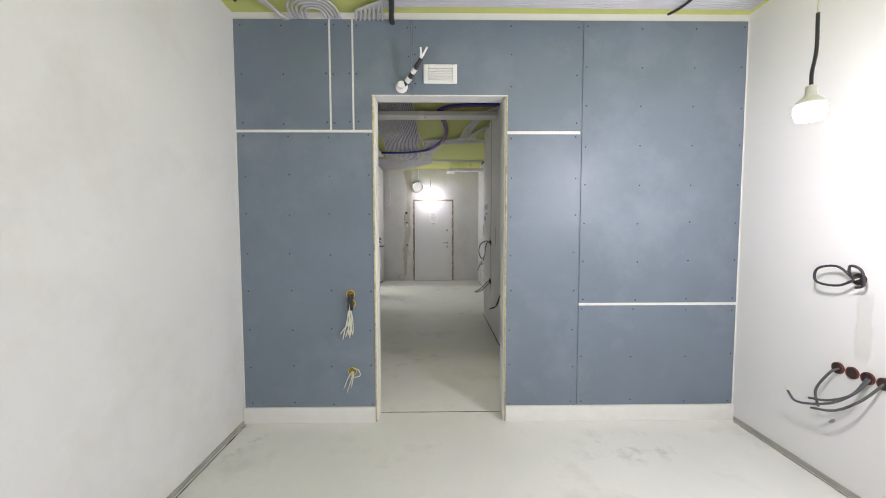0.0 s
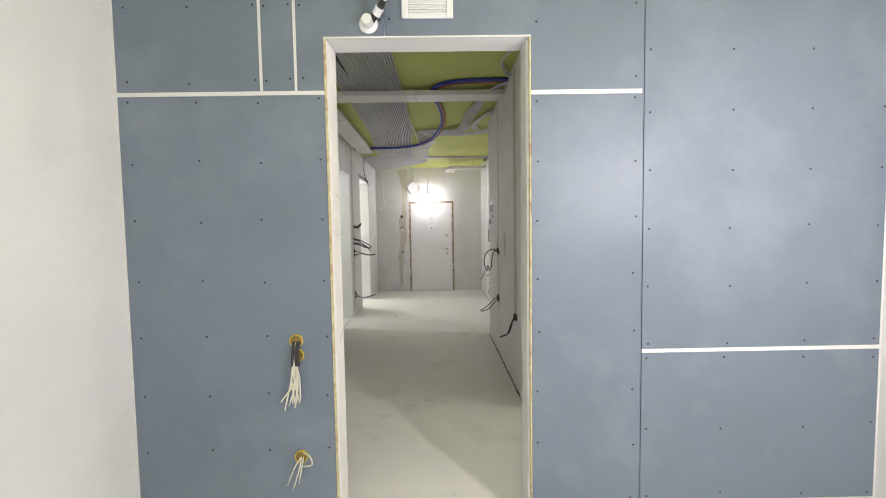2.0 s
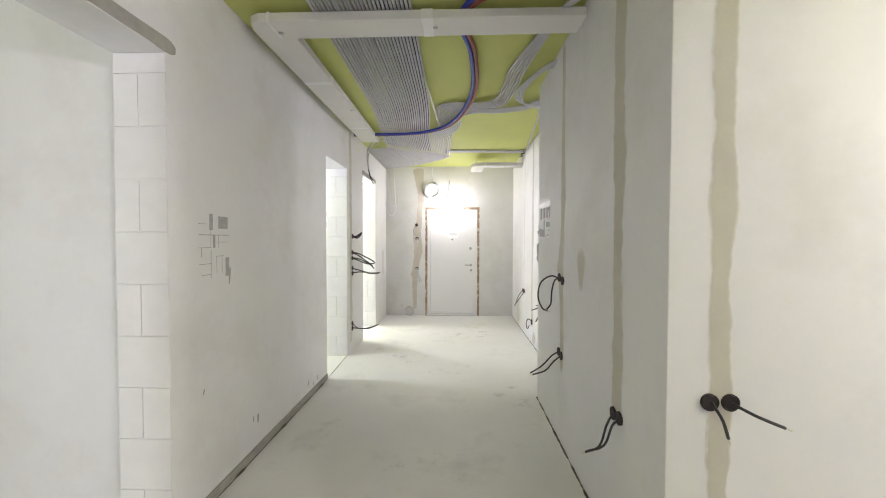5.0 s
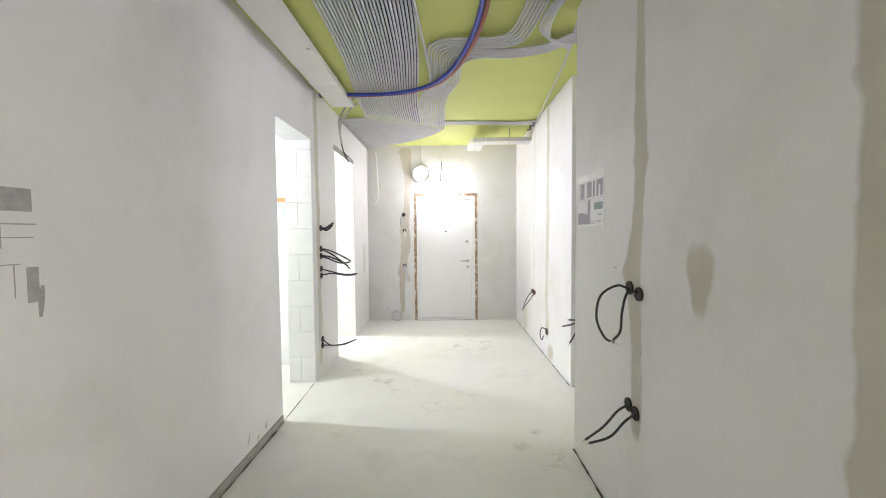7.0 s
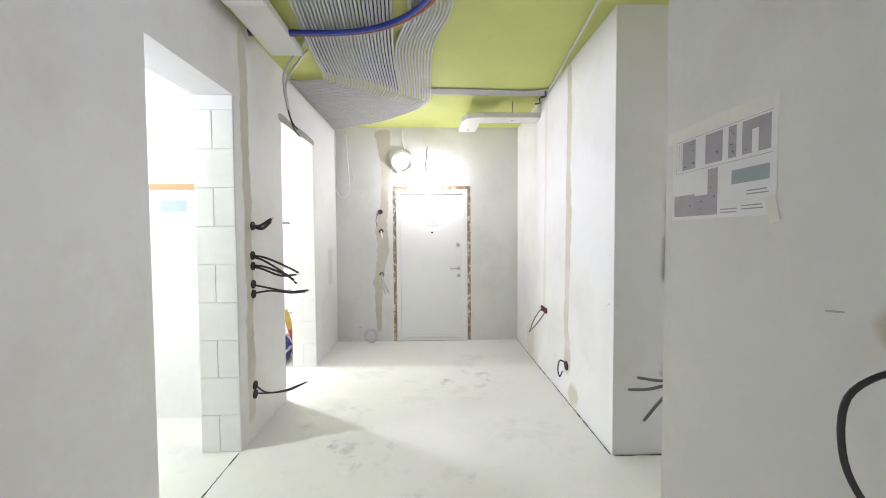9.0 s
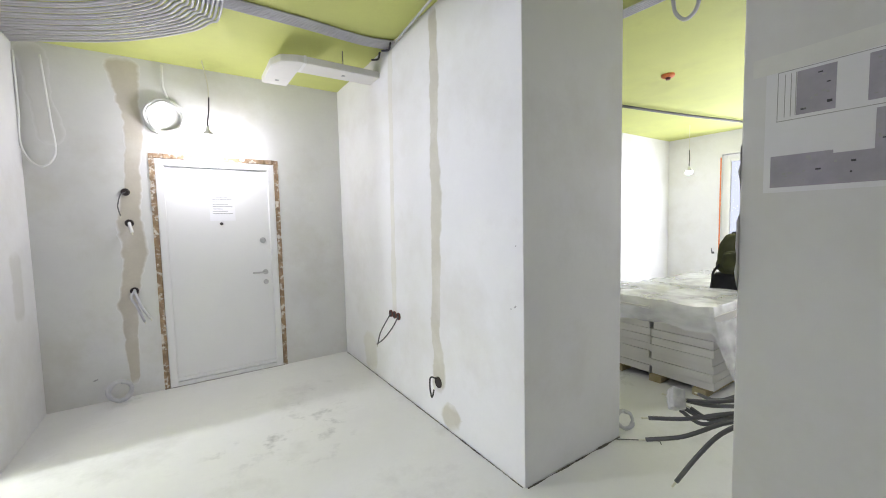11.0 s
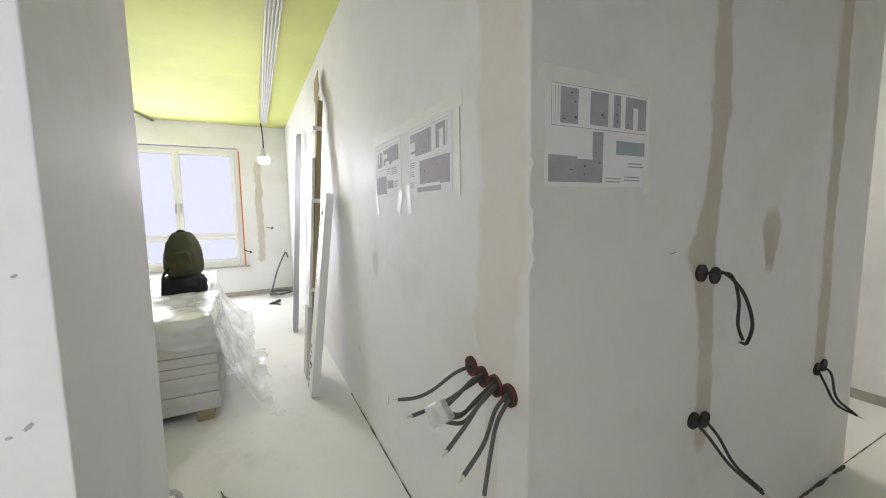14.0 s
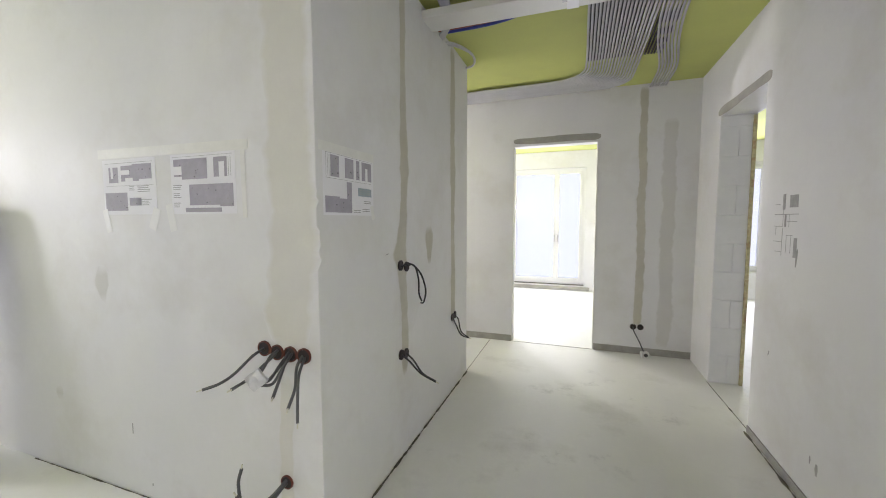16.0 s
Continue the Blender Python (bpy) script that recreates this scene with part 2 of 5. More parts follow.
def spline(points, steps=8):
    """Points of a smooth line through the given ones."""
    p = [Vector(q) for q in points]
    p = [2 * p[0] - p[1], *p, 2 * p[-1] - p[-2]]
    out = []
    for i in range(1, len(p) - 2):
        a, b, c, d = p[i - 1:i + 3]
        for k in range(steps):
            s = k / steps
            out.append(0.5 * (2 * b + (c - a) * s + (2 * a - 5 * b + 4 * c - d) * s * s + (3 * b - a - 3 * c + d) * s ** 3))
    return out + [p[-2]]


def tube_bm(points, r, sides=8, steps=8, bm=None, raw=False):
    line = [Vector(q) for q in points] if raw else spline(points, steps)
    bm = bm or bmesh.new()
    rings, up = [], Vector((0.13, 0.21, 0.97))
    for i, q in enumerate(line):
        way = (line[min(i + 1, len(line) - 1)] - line[max(i - 1, 0)]).normalized()
        side = way.cross(up)
        if side.length < 0.05:
            side = way.cross(Vector((1, 0, 0)))
        side.normalize()
        up = side.cross(way).normalized()
        rings.append([bm.verts.new(q + r * (math.cos(a) * side + math.sin(a) * up)) for a in (2 * math.pi * k / sides for k in range(sides))])
    for a, b in zip(rings, rings[1:]):
        for k in range(sides):
            bm.faces.new((a[k], a[(k + 1) % sides], b[(k + 1) % sides], b[k]))
    bm.faces.new(rings[0][::-1])
    bm.faces.new(rings[-1])
    return bm


def lathe(profile, sides=24):
    """A turned body round local z from (radius, height) pairs."""
    bm = bmesh.new()
    rings = [[bm.verts.new((r * math.cos(2 * math.pi * k / sides), r * math.sin(2 * math.pi * k / sides), z)) for k in range(sides)] for r, z in profile]
    for a, b in zip(rings, rings[1:]):
        for k in range(sides):
            bm.faces.new((a[k], a[(k + 1) % sides], b[(k + 1) % sides], b[k]))
    bm.faces.new(rings[0][::-1])
    bm.faces.new(rings[-1])
    return bm


def wall_bm(axis, at, depth, lo, hi, z0, z1, holes=()):
    """A wall in the plane axis = at, going depth behind it, from lo to hi along the other axis; holes are (a, b, bottom, top)."""
    bm = bmesh.new()

    def slab(a, b, c, d):
        if b - a < 1e-4 or d - c < 1e-4:
            return
        u = sorted((at, at + depth))
        bm_box(bm, (u[0], a, c) if axis == "x" else (a, u[0], c), (u[1], b, d) if axis == "x" else (b, u[1], d))

    s = lo
    for a, b, c, d in sorted(holes):
        slab(s, a, z0, z1)
        slab(a, b, z0, c)
        slab(a, b, d, z1)
        s = b
    slab(s, hi, z0, z1)
    return bm


# ---- large structure ----
H = 2.87
setting("floor", box((-4.3, -1.0, -0.2), (7.8, 10.5, 0.0)), LEVEL, "pale grey self-levelled concrete floor with dusty stains", "floor")
setting("ceiling", box((-4.3, -1.0, H), (7.8, 10.5, H + 0.2)), CEIL, "lime green painted ceiling carrying grey cable conduits", "ceiling")
setting("wall_west", wall_bm("x", -1.26, -0.26, -1.0, 10.13, 0, H, [(3.64, 4.52, 0, 2.35), (6.73, 7.5, 0, 2.35), (8.29, 9.17, 0, 2.41)]), PLASTER,
        "white plastered hall wall with three unfinished doorways")
setting("wall_entry", wall_bm("y", 10.13, 0.25, -4.3, 7.8, 0, H, [(-0.5, 0.54, 0, 2.09)]), PLASTER_GREY, "grey-white plastered wall around the entrance door")
setting("wall_closet", box((1.18, 7.36, 0), (2.05, 10.13, H), 0.004), PLASTER, "white plastered wall block beside the entrance hall")
setting("wall_core", box((0.87, 4.13, 0), (7.45, 6.33, H), 0.004), PLASTER, "white plastered wall block between hall and living room")
setting("wall_window_living", wall_bm("x", 7.45, 0.35, 6.33, 10.13, 0, H, [(7.08, 8.85, 0.53, 2.49)]), PLASTER, "white plastered wall around the living room window")
setting("wall_living_north", box((2.05, 9.72, 0), (7.45, 10.13, H)), PLASTER, "plain white plastered living room wall")
setting("wall_bedroom_east", box((2.29, -1.0, 0), (2.49, 2.933, H)), WALLPAINT, "smooth white plastered bedroom wall with cable holes")
setting("wall_bedroom_window", wall_bm("y", -0.75, -0.35, -4.3, 2.5, 0, H, [(-3.3, -2.1, 0.5, 2.49), (-0.24, 1.29, 0.1, 2.53)]), PLASTER,
        "white plastered outer wall with a tall window")
setting("wall_bedroom", wall_bm("y", 2.933, 0.127, -1.26, 4.0, 0, H, [(-0.31, 0.615, 0, 2.31)]), PLASTER, "white partition with an open doorway, blue plasterboard on one face")
setting("wall_passage_end", box((4.0, 2.5, 0), (4.2, 4.13, H)), PLASTER, "plain white wall closing the side passage")
setting("wall_side_west", box((-4.5, -1.0, 0), (-4.3, 10.13, H)), PLASTER, "plain white wall closing the side rooms")
setting("wall_bath_south", box((-4.3, 4.75, 0), (-1.52, 4.95, H)), PLASTER, "plain white partition between side rooms")
setting("wall_bath_north", box((-4.3, 8.0, 0), (-1.52, 8.12, H)), BLOCK, "white aerated block partition with orange tape")


# ---- blue plasterboard wall of the bedroom ----
board_wall = bpy.data.objects["wall_bedroom"]


def prism(outline, lo, hi):
    """An x-z outline pushed through y from lo to hi."""
    bm = bmesh.new()
    a, b = ([bm.verts.new((x, y, z)) for x, z in outline] for y in (lo, hi))
    n = len(a)
    bm.faces.new(a[::-1])
    bm.faces.new(b)
    for k in range(n):
        bm.faces.new((a[k], a[(k + 1) % n], b[(k + 1) % n], b[k]))
    return bm


def rect(x0, x1, z0, z1):
    return [(x0, z0), (x1, z0), (x1, z1), (x0, z1)]


BOARDS = [
    (rect(-1.25, -0.317, 0.115, 2.062), [(-1.2, 0.115, 2.06), (-0.9, 0.115, 2.06), (-0.62, 0.115, 2.06), (-0.345, 0.115, 2.06)]),
    (rect(-1.25, -0.606, 2.08, 2.82), [(-1.2, 2.1, 2.8), (-0.92, 2.1, 2.8), (-0.63, 2.1, 2.8)]),
    (rect(-0.594, -0.450, 2.08, 2.82), [(-0.575, 2.1, 2.8), (-0.47, 2.1, 2.8)]),
    ([(-0.438, 2.08), (-0.317, 2.08), (-0.317, 2.318), (-0.043, 2.318), (-0.043, 2.82), (-0.438, 2.82)], [(-0.415, 2.1, 2.8), (-0.065, 2.36, 2.8)]),
    ([(-0.038, 2.318), (0.622, 2.318), (0.622, 2.072), (1.130, 2.072), (1.130, 2.82), (-0.038, 2.82)], [(-0.015, 2.36, 2.8), (0.645, 2.36, 2.8), (1.1, 2.1, 2.8)]),
    (rect(0.622, 1.130, 0.115, 2.052), [(0.65, 0.115, 2.05), (1.1, 0.115, 2.05)]),
    (rect(1.142, 2.28, 0.864, 2.82), [(1.17, 0.87, 2.8), (1.55, 0.87, 2.8), (1.92, 0.87, 2.8), (2.25, 0.87, 2.8)]),
    (rect(1.142, 2.28, 0.115, 0.846), [(1.17, 0.12, 0.84), (1.53, 0.12, 0.84), (1.92, 0.12, 0.84), (2.25, 0.12, 0.84)]),
]
for outline, rows in BOARDS:
    sheet = part("plasterboard", bevelled(prism(outline, 2.92, 2.9325), 0.0015, 1), BLUE, board_wall)
    bm = bmesh.new()
    for sx, z0, z1 in rows:
        n = max(2, int((z1 - z0 - 0.04) / 0.24))
        for k in range(n + 1):
            z = z0 + 0.025 + (z1 - z0 - 0.05) * k / n + random.uniform(-0.012, 0.012)
            bmesh.ops.create_circle(bm, cap_ends=True, segments=8, radius=0.0055,
                                    matrix=Matrix.Translation((sx + random.uniform(-0.006, 0.006), 2.9185, z)) @ Matrix.Rotation(radians(90), 4, "X"))
    tagged(part("screw_heads", bm, SCREW, sheet), kind="stuff")
# white filler in the joints and along the edges of the boards
for lo, hi in [((-1.25, 2.918, 2.062), (-0.317, 2.9325, 2.080)), ((-0.606, 2.918, 2.08), (-0.594, 2.9325, 2.82)), ((-0.450, 2.918, 2.08), (-0.438, 2.9325, 2.82)),
               ((0.622, 2.918, 2.052), (1.130, 2.9325, 2.072)), ((1.142, 2.918, 0.846), (2.285, 2.9325, 0.864)), ((-1.258, 2.921, 2.82), (2.288, 2.9325, 2.832)),
               ((-1.259, 2.919, 0.115), (-1.25, 2.9325, 2.82)), ((2.28, 2.919, 0.115), (2.289, 2.9325, 2.82))]:
    part("joint_filler", box(lo, hi), FILLWHITE, board_wall)
part("joint_bead", box((1.1315, 2.9245, 0.115), (1.1405, 2.9325, 2.82)), BLUE, board_wall)
for lo, hi in [((-1.258, 2.905, 0.0), (-0.317, 2.9325, 0.115)), ((0.622, 2.905, 0.0), (2.288, 2.9325, 0.115))]:
    setting("baseboard", box(lo, hi, 0.004), FILLWHITE, "rough white plastered foot of the plasterboard wall", "baseboard")
# corner trims and the raw edges of the doorway
for lo, hi, mat in [((-0.316, 2.917, 0.0), (-0.3075, 2.9325, 2.309), WOOL), ((0.6125, 2.917, 0.0), (0.621, 2.9325, 2.309), WOOL), ((-0.316, 2.917, 2.3095), (0.621, 2.9325, 2.3175), FILLWHITE),
                    ((-0.311, 2.936, 0.0), (-0.298, 3.062, 2.306), FILLWHITE), ((0.603, 2.936, 0.0), (0.616, 3.062, 2.306), FILLWHITE)]:
    setting("trim", box(lo, hi, 0.002), mat, "layered raw edge of the plasterboard doorway", "trim")


# ---- windows ----
def window_unit(name, m, w, h, splits, rails, label, handle_z, plinth=0.0):
    """A white plastic window on local x-z, its back to +y; splits: upright bars, rails: cross bars."""
    win = thing(name, m, label, "window")
    tagged(win, kind="structure")
    f, d = 0.065, 0.07
    bm = bmesh.new()
    for lo, hi in [((0, 0, 0), (f, d, h)), ((w - f, 0, 0), (w, d, h)), ((f, 0, h - f), (w - f, d, h)), ((f, 0, 0), (w - f, d, f))]:
        bm_box(bm, lo, hi)
    part("window_frame", bevelled(bm, 0.006), WHITEPVC, win)
    xs = [f, *splits, w - f]
    zs = [f, *rails, h - f]
    for a, b in zip(xs, xs[1:]):
        for c, e in zip(zs, zs[1:]):
            s = 0.055
            bm = bmesh.new()
            for lo, hi in [((a, -0.018, c), (a + s, 0.05, e)), ((b - s, -0.018, c), (b, 0.05, e)), ((a + s, -0.018, e - s), (b - s, 0.05, e)), ((a + s, -0.018, c), (b - s, 0.05, c + s))]:
                bm_box(bm, lo, hi)
            sash = part("sash", bevelled(bm, 0.006), WHITEPVC, win)
            pane = part("pane", box((a + s, 0.015, c + s), (b - s, 0.021, e - s)), GLASS, sash)
            pane.visible_shadow = False
    for x in splits:
        for k in (-0.035, 0.035):
            bm = box((x + k - 0.013, -0.024, handle_z - 0.035), (x + k + 0.013, -0.018, handle_z + 0.035), 0.003)
            bm_box(bm, (x + k - 0.008, -0.055, handle_z - 0.01), (x + k + 0.008, -0.022, handle_z + 0.01))
            bm_box(bm, (x + k - 0.01, -0.062, handle_z - 0.12), (x + k + 0.01, -0.05, handle_z + 0.012))
            part("handle", bm, METAL, win)
    return win


window_unit("window_1", pose(0, 0, 0) @ pose(7.50, 8.85, 0.53, 0, 0, -90), 1.77, 1.95, [0.885], [0.5],
            "white plastic window with two sashes and frosted film", 1.02)
window_unit("window_2", pose(1.29, -0.82, 0.12, 0, 0, 180), 1.53, 2.41, [0.96], [], "tall white plastic balcony window with frosted film", 1.0)
window_unit("window_3", pose(-2.1, -0.82, 0.5, 0, 0, 180), 1.2, 1.99, [0.6], [], "white plastic window with frosted film", 0.9)
for name, lo, hi in [("backdrop", (7.9, 5.5, -0.5), (7.92, 10.5, 4.0)), ("backdrop", (-4.5, -1.32, -0.6), (3.5, -1.3, 4.0))]:
    setting(name, box(lo, hi), OUTSIDE, "bright white overcast distance outside the windows", "backdrop")
for lo, hi in [((7.446, 7.06, 0.50), (7.452, 7.08, 2.44)), ((7.446, 8.85, 0.50), (7.452, 8.87, 2.44))]:
    setting("trim", box(lo, hi), ORANGE, "orange protective tape along the window reveal", "tape")
setting("trim", box((7.40, 7.0, 0.505), (7.50, 8.92, 0.529), 0.004), SCREED, "raw grey window ledge", "sill")
setting("trim", box((-0.35, -0.76, 0.0), (1.4, -0.70, 0.07), 0.006), SCREED, "raw grey concrete threshold under the window", "sill")
setting("trim", box((-0.24, -0.80, 0.085), (1.29, -0.752, 0.118), 0.004), DIRT, "dark metal threshold rail of the balcony window", "sill")

# ---- entrance door ----
door = thing("door_1", pose(0.02, 10.13, 0), "closed white steel entrance door with raw foam edges", "door")
tagged(door, kind="structure")
bm = bmesh.new()
for lo, hi in [((-0.48, 0.004, 0), (-0.42, 0.11, 2.05)), ((0.42, 0.004, 0), (0.48, 0.11, 2.05)), ((-0.42, 0.004, 1.99), (0.42, 0.11, 2.05)), ((-0.42, 0.004, 0.0), (0.42, 0.11, 0.035))]:
    bm_box(bm, lo, hi)
part("door_frame", bevelled(bm, 0.004), DOORWHITE, door)
leaf = part("door_leaf", box((-0.425, 0.03, 0.037), (0.425, 0.09, 1.992), 0.006), DOORWHITE, door)
part("raised_edge", box((-0.425, 0.016, 0.04), (0.425, 0.032, 0.075), 0.004), DOORWHITE, leaf)
for lo, hi in [((-0.521, -0.004, 0.0), (-0.482, 0.2, 2.09)), ((0.482, -0.004, 0.0), (0.521, 0.2, 2.09)), ((-0.482, -0.004, 2.053), (0.482, 0.2, 2.092))]:
    bm = box(lo, hi)
    bmesh.ops.subdivide_edges(bm, edges=[e for e in bm.edges if e.calc_length() > 0.5], cuts=40, use_grid_fill=True)
    for v in bm.verts:
        v.co.y += 0.014 * noise.noise(v.co * 23)
    part("foam_joint", bm, FOAM, door, "ragged brown mounting foam around the frame")
handle = part("door_handle", lathe([(0.026, 0), (0.026, 0.006), (0.011, 0.008), (0.011, 0.04)], 16), METAL, leaf)
handle.matrix_local = pose(0.36, 0.03, 0.98, 90)
part("lever", tube_bm([(0, 0, 0.04), (-0.06, 0, 0.045), (-0.12, 0, 0.042)], 0.009), METAL, door, smooth=True).matrix_local = pose(0.36, 0.03, 0.98, 90)
for n, x, z, r in (("lock_plate", 0.36, 0.88, 0.024), ("night_latch", 0.35, 1.30, 0.028), ("peephole", 0.0, 1.47, 0.014)):
    part(n, lathe([(r, 0), (r, 0.008), (r * 0.6, 0.014), (r * 0.5, 0.014)], 16), METAL if n != "peephole" else CUP_DARK, leaf).matrix_local = pose(x, 0.03, z, 90)
notice = thing("notice", pose(0.03, 10.158, 1.5), "white printed notice sheet taped to the entrance door", "paper")
part("sheet", box((-0.1, 0, 0), (0.11, 0.001, 0.27)), PAPER, notice)
for k in range(9):
    part("text_line", box((-0.075, -0.001, 0.24 - 0.022 * k), (0.05 + 0.04 * ((k * 7) % 3 - 1), -0.0002, 0.246 - 0.022 * k)), PENCIL, notice)


# ---- cable outlets ----
def outlet(m, cups, cables, label, cup_mat=CUP_DARK, mat=CABLE, r=0.0055, size=0.031, reach=(1.0, 1.0, 1.0)):
    """Round wall boxes on local x-y with cables coming out along local z."""
    ob = thing("cable_outlet", m @ pose(0, 0, 0.006), label, "socket")
    for x, y in cups:
        cup = part("wall_box", lathe([(size, -0.02), (size, 0.004), (size * 0.88, 0.005), (size * 0.84, 0.001), (size * 0.8, -0.03)], 20), cup_mat, ob)
        cup.matrix_local = pose(x, y, 0)
        cup["label"] = "round plastic wall box"
        # flat disc, in coloured boxes its darker colour stands for shade inside
        part("recess", lathe([(size * 0.82, 0.0), (size * 0.82, 0.0025)], 20), CUP_DARK if cup_mat is not CUP_YELLOW else CUP_YELLOW_SHADE, cup)
    for pts in cables:
        pts = [(x0 * reach[0] if k else x0, y0 * reach[1], z0 * reach[2]) for k, (x0, y0, z0) in enumerate(pts)]
        c = part("cable", tube_bm(pts, r, 7, 6), mat, ob, smooth=True)
        part("core", tube_bm([pts[-1], Vector(pts[-1]) + (Vector(pts[-1]) - Vector(pts[-2])).normalized() * 0.02], r * 0.5, 5, 1), WIRE, c)
    return ob


# hall wall with the plan sheet
W1 = lambda y, z: face_m(0.87, y, z, "-x")
outlet(W1(5.53, 1.185), [(-0.042, 0.008), (0.042, -0.008)],
       [[(-0.036, 0, 0), (-0.036, 0.02, 0.06), (-0.05, -0.03, 0.13), (-0.03, -0.13, 0.155), (0.0, -0.21, 0.13), (0.03, -0.225, 0.10)],
        [(0.036, 0, 0), (0.045, 0.0, 0.05), (0.05, -0.08, 0.075), (0.045, -0.17, 0.08), (0.03, -0.215, 0.105)]], "double black cable outlet with a looped cable on white plaster")
outlet(W1(5.54, 0.635), [(-0.03, 0.012), (0.036, 0)],
       [[(-0.03, 0.01, 0), (-0.03, -0.02, 0.05), (-0.02, -0.09, 0.12), (0.0, -0.14, 0.21)], [(0.036, 0, 0), (0.036, -0.04, 0.05), (0.03, -0.11, 0.11), (0.02, -0.145, 0.20)]],
       "double black cable outlet with two hanging cables")
outlet(W1(4.55, 0.64), [(-0.03, 0.0), (0.036, 0.006)], [[(0.036, 0, 0), (0.036, -0.03, 0.03), (0.02, -0.13, 0.06), (0.0, -0.17, 0.13)], [(-0.03, 0, 0), (-0.03, -0.06, 0.03), (-0.01, -0.15, 0.07), (0.0, -0.175, 0.14)]],
       "black cable outlet with short bent cables near the passage")
E1 = lambda x, z: face_m(x, 4.13, z, "-y")
outlet(E1(1.055, 0.89), [(-0.036, 0), (0.036, 0)], [[(-0.03, 0, 0), (-0.025, -0.04, 0.05), (-0.01, -0.1, 0.06)], [(0.036, 0, 0), (0.08, -0.02, 0.06), (0.16, -0.05, 0.08)]], "double black outlet with short cables on the wall end")
outlet(E1(1.06, 0.30), [(0, 0)], [[(0, 0, 0), (0.01, -0.05, 0.05), (0.0, -0.12, 0.05)]], "single black outlet low on the wall end")
# four outlets round the corner, with a crimped metal box hanging on the cables
W2 = lambda x, z: face_m(x, 6.33, z, "+y")
outlet(W2(1.055, 0.89), [(-0.106, 0.01), (-0.036, 0.0), (0.036, 0), (0.106, 0)],
       [[(-0.106, 0.01, 0), (-0.112, -0.005, 0.06), (-0.14, -0.06, 0.13), (-0.165, -0.085, 0.18), (-0.197, -0.094, 0.23)],
        [(-0.04, -0.005, 0), (-0.04, -0.03, 0.07), (-0.035, -0.055, 0.15), (-0.02, -0.058, 0.25)],
        [(-0.03, 0.01, 0), (-0.025, 0.0, 0.05), (0.0, -0.02, 0.11), (0.03, -0.03, 0.17)], [(0.03, 0.008, 0), (0.03, -0.03, 0.06), (0.035, -0.065, 0.12), (0.045, -0.05, 0.175)],
        [(0.042, 0, 0), (0.045, -0.04, 0.06), (0.05, -0.078, 0.12), (0.05, -0.06, 0.18)], [(0.025, -0.008, 0), (0.022, -0.045, 0.06), (0.02, -0.07, 0.11), (0.03, -0.05, 0.16)],
        [(0.045, 0.005, 0), (0.06, -0.02, 0.06), (0.1, -0.055, 0.14), (0.151, -0.073, 0.225)],
        [(0.1, 0, 0), (0.11, -0.03, 0.05), (0.16, -0.08, 0.12), (0.2, -0.116, 0.205)],
        [(0.112, -0.005, 0), (0.12, -0.06, 0.05), (0.145, -0.13, 0.09), (0.175, -0.215, 0.13)]],
       "row of four outlets with a spray of thick grey cables", CUP_RED, CABLE_GREY, 0.0062, 0.034)
jb = thing("junction_box", W2(1.055, 0.89) @ pose(0.045, -0.032, 0.2, 20, 35, 40), "crumpled foil-wrapped junction box hanging on the cables", "junction box")
bm = box((-0.03, -0.03, -0.02), (0.03, 0.03, 0.02), 0.006)
bmesh.ops.subdivide_edges(bm, edges=bm.edges[:], cuts=2, use_grid_fill=True)
for v in bm.verts:
    v.co += 0.006 * Vector(noise.noise_vector(v.co * 60))
part("wrapping", bm, material("foil", (0.62, 0.62, 0.62), 0.35, metal=0.5, vary=0.15, scale=40, fine=120, bump=0.4), jb)
outlet(W2(1.06, 0.305), [(0, 0)], [[(0, 0, 0), (-0.04, -0.06, 0.08), (-0.12, -0.06, 0.12), (-0.15, 0.03, 0.12), (-0.14, 0.1, 0.11)], [(0.0, 0.01, 0), (-0.04, -0.04, 0.08), (-0.11, -0.05, 0.13), (-0.14, 0.0, 0.14)]],
       "single outlet low on the wall with curled grey cables", CUP_RED, CABLE_GREY, 0.007)
# entrance hall
W3 = lambda y, z: face_m(1.18, y, z, "-x")
outlet(W3(8.87, 0.66), [(-0.07, 0), (0, 0), (0.07, 0)], [[(-0.07, 0, 0), (-0.06, -0.06, 0.05), (-0.1, -0.16, 0.09), (-0.1, -0.26, 0.12)], [(0.07, 0, 0), (0.07, -0.09, 0.06), (0.0, -0.19, 0.11), (-0.09, -0.25, 0.13)]],
       "row of three outlets with two hanging cables", CUP_RED, CABLE_GREY)
outlet(W3(8.2, 0.30), [(0, 0)], [[(-0.015, 0.02, 0), (-0.02, 0.04, 0.05), (0.02, -0.02, 0.08), (0.01, -0.09, 0.06), (-0.01, -0.05, 0.03)]], "single black outlet with a short cable loop", r=0.006, size=0.04)
WE = lambda x, z: face_m(x, 10.13, z, "-y")
outlet(WE(-0.67, 1.75), [(0, 0)], [[(0, 0, 0), (-0.03, -0.03, 0.04), (-0.05, -0.12, 0.05), (-0.04, -0.2, 0.03)]], "black outlet with a grey wire beside the entrance door", r=0.004, mat=CABLE_GREY)
outlet(WE(-0.66, 1.49), [(0, 0)], [[(0, 0, 0), (0.01, -0.03, 0.05), (0.02, -0.08, 0.06)]], "black outlet with a white plug beside the entrance door", r=0.012, mat=WHITEPVC)
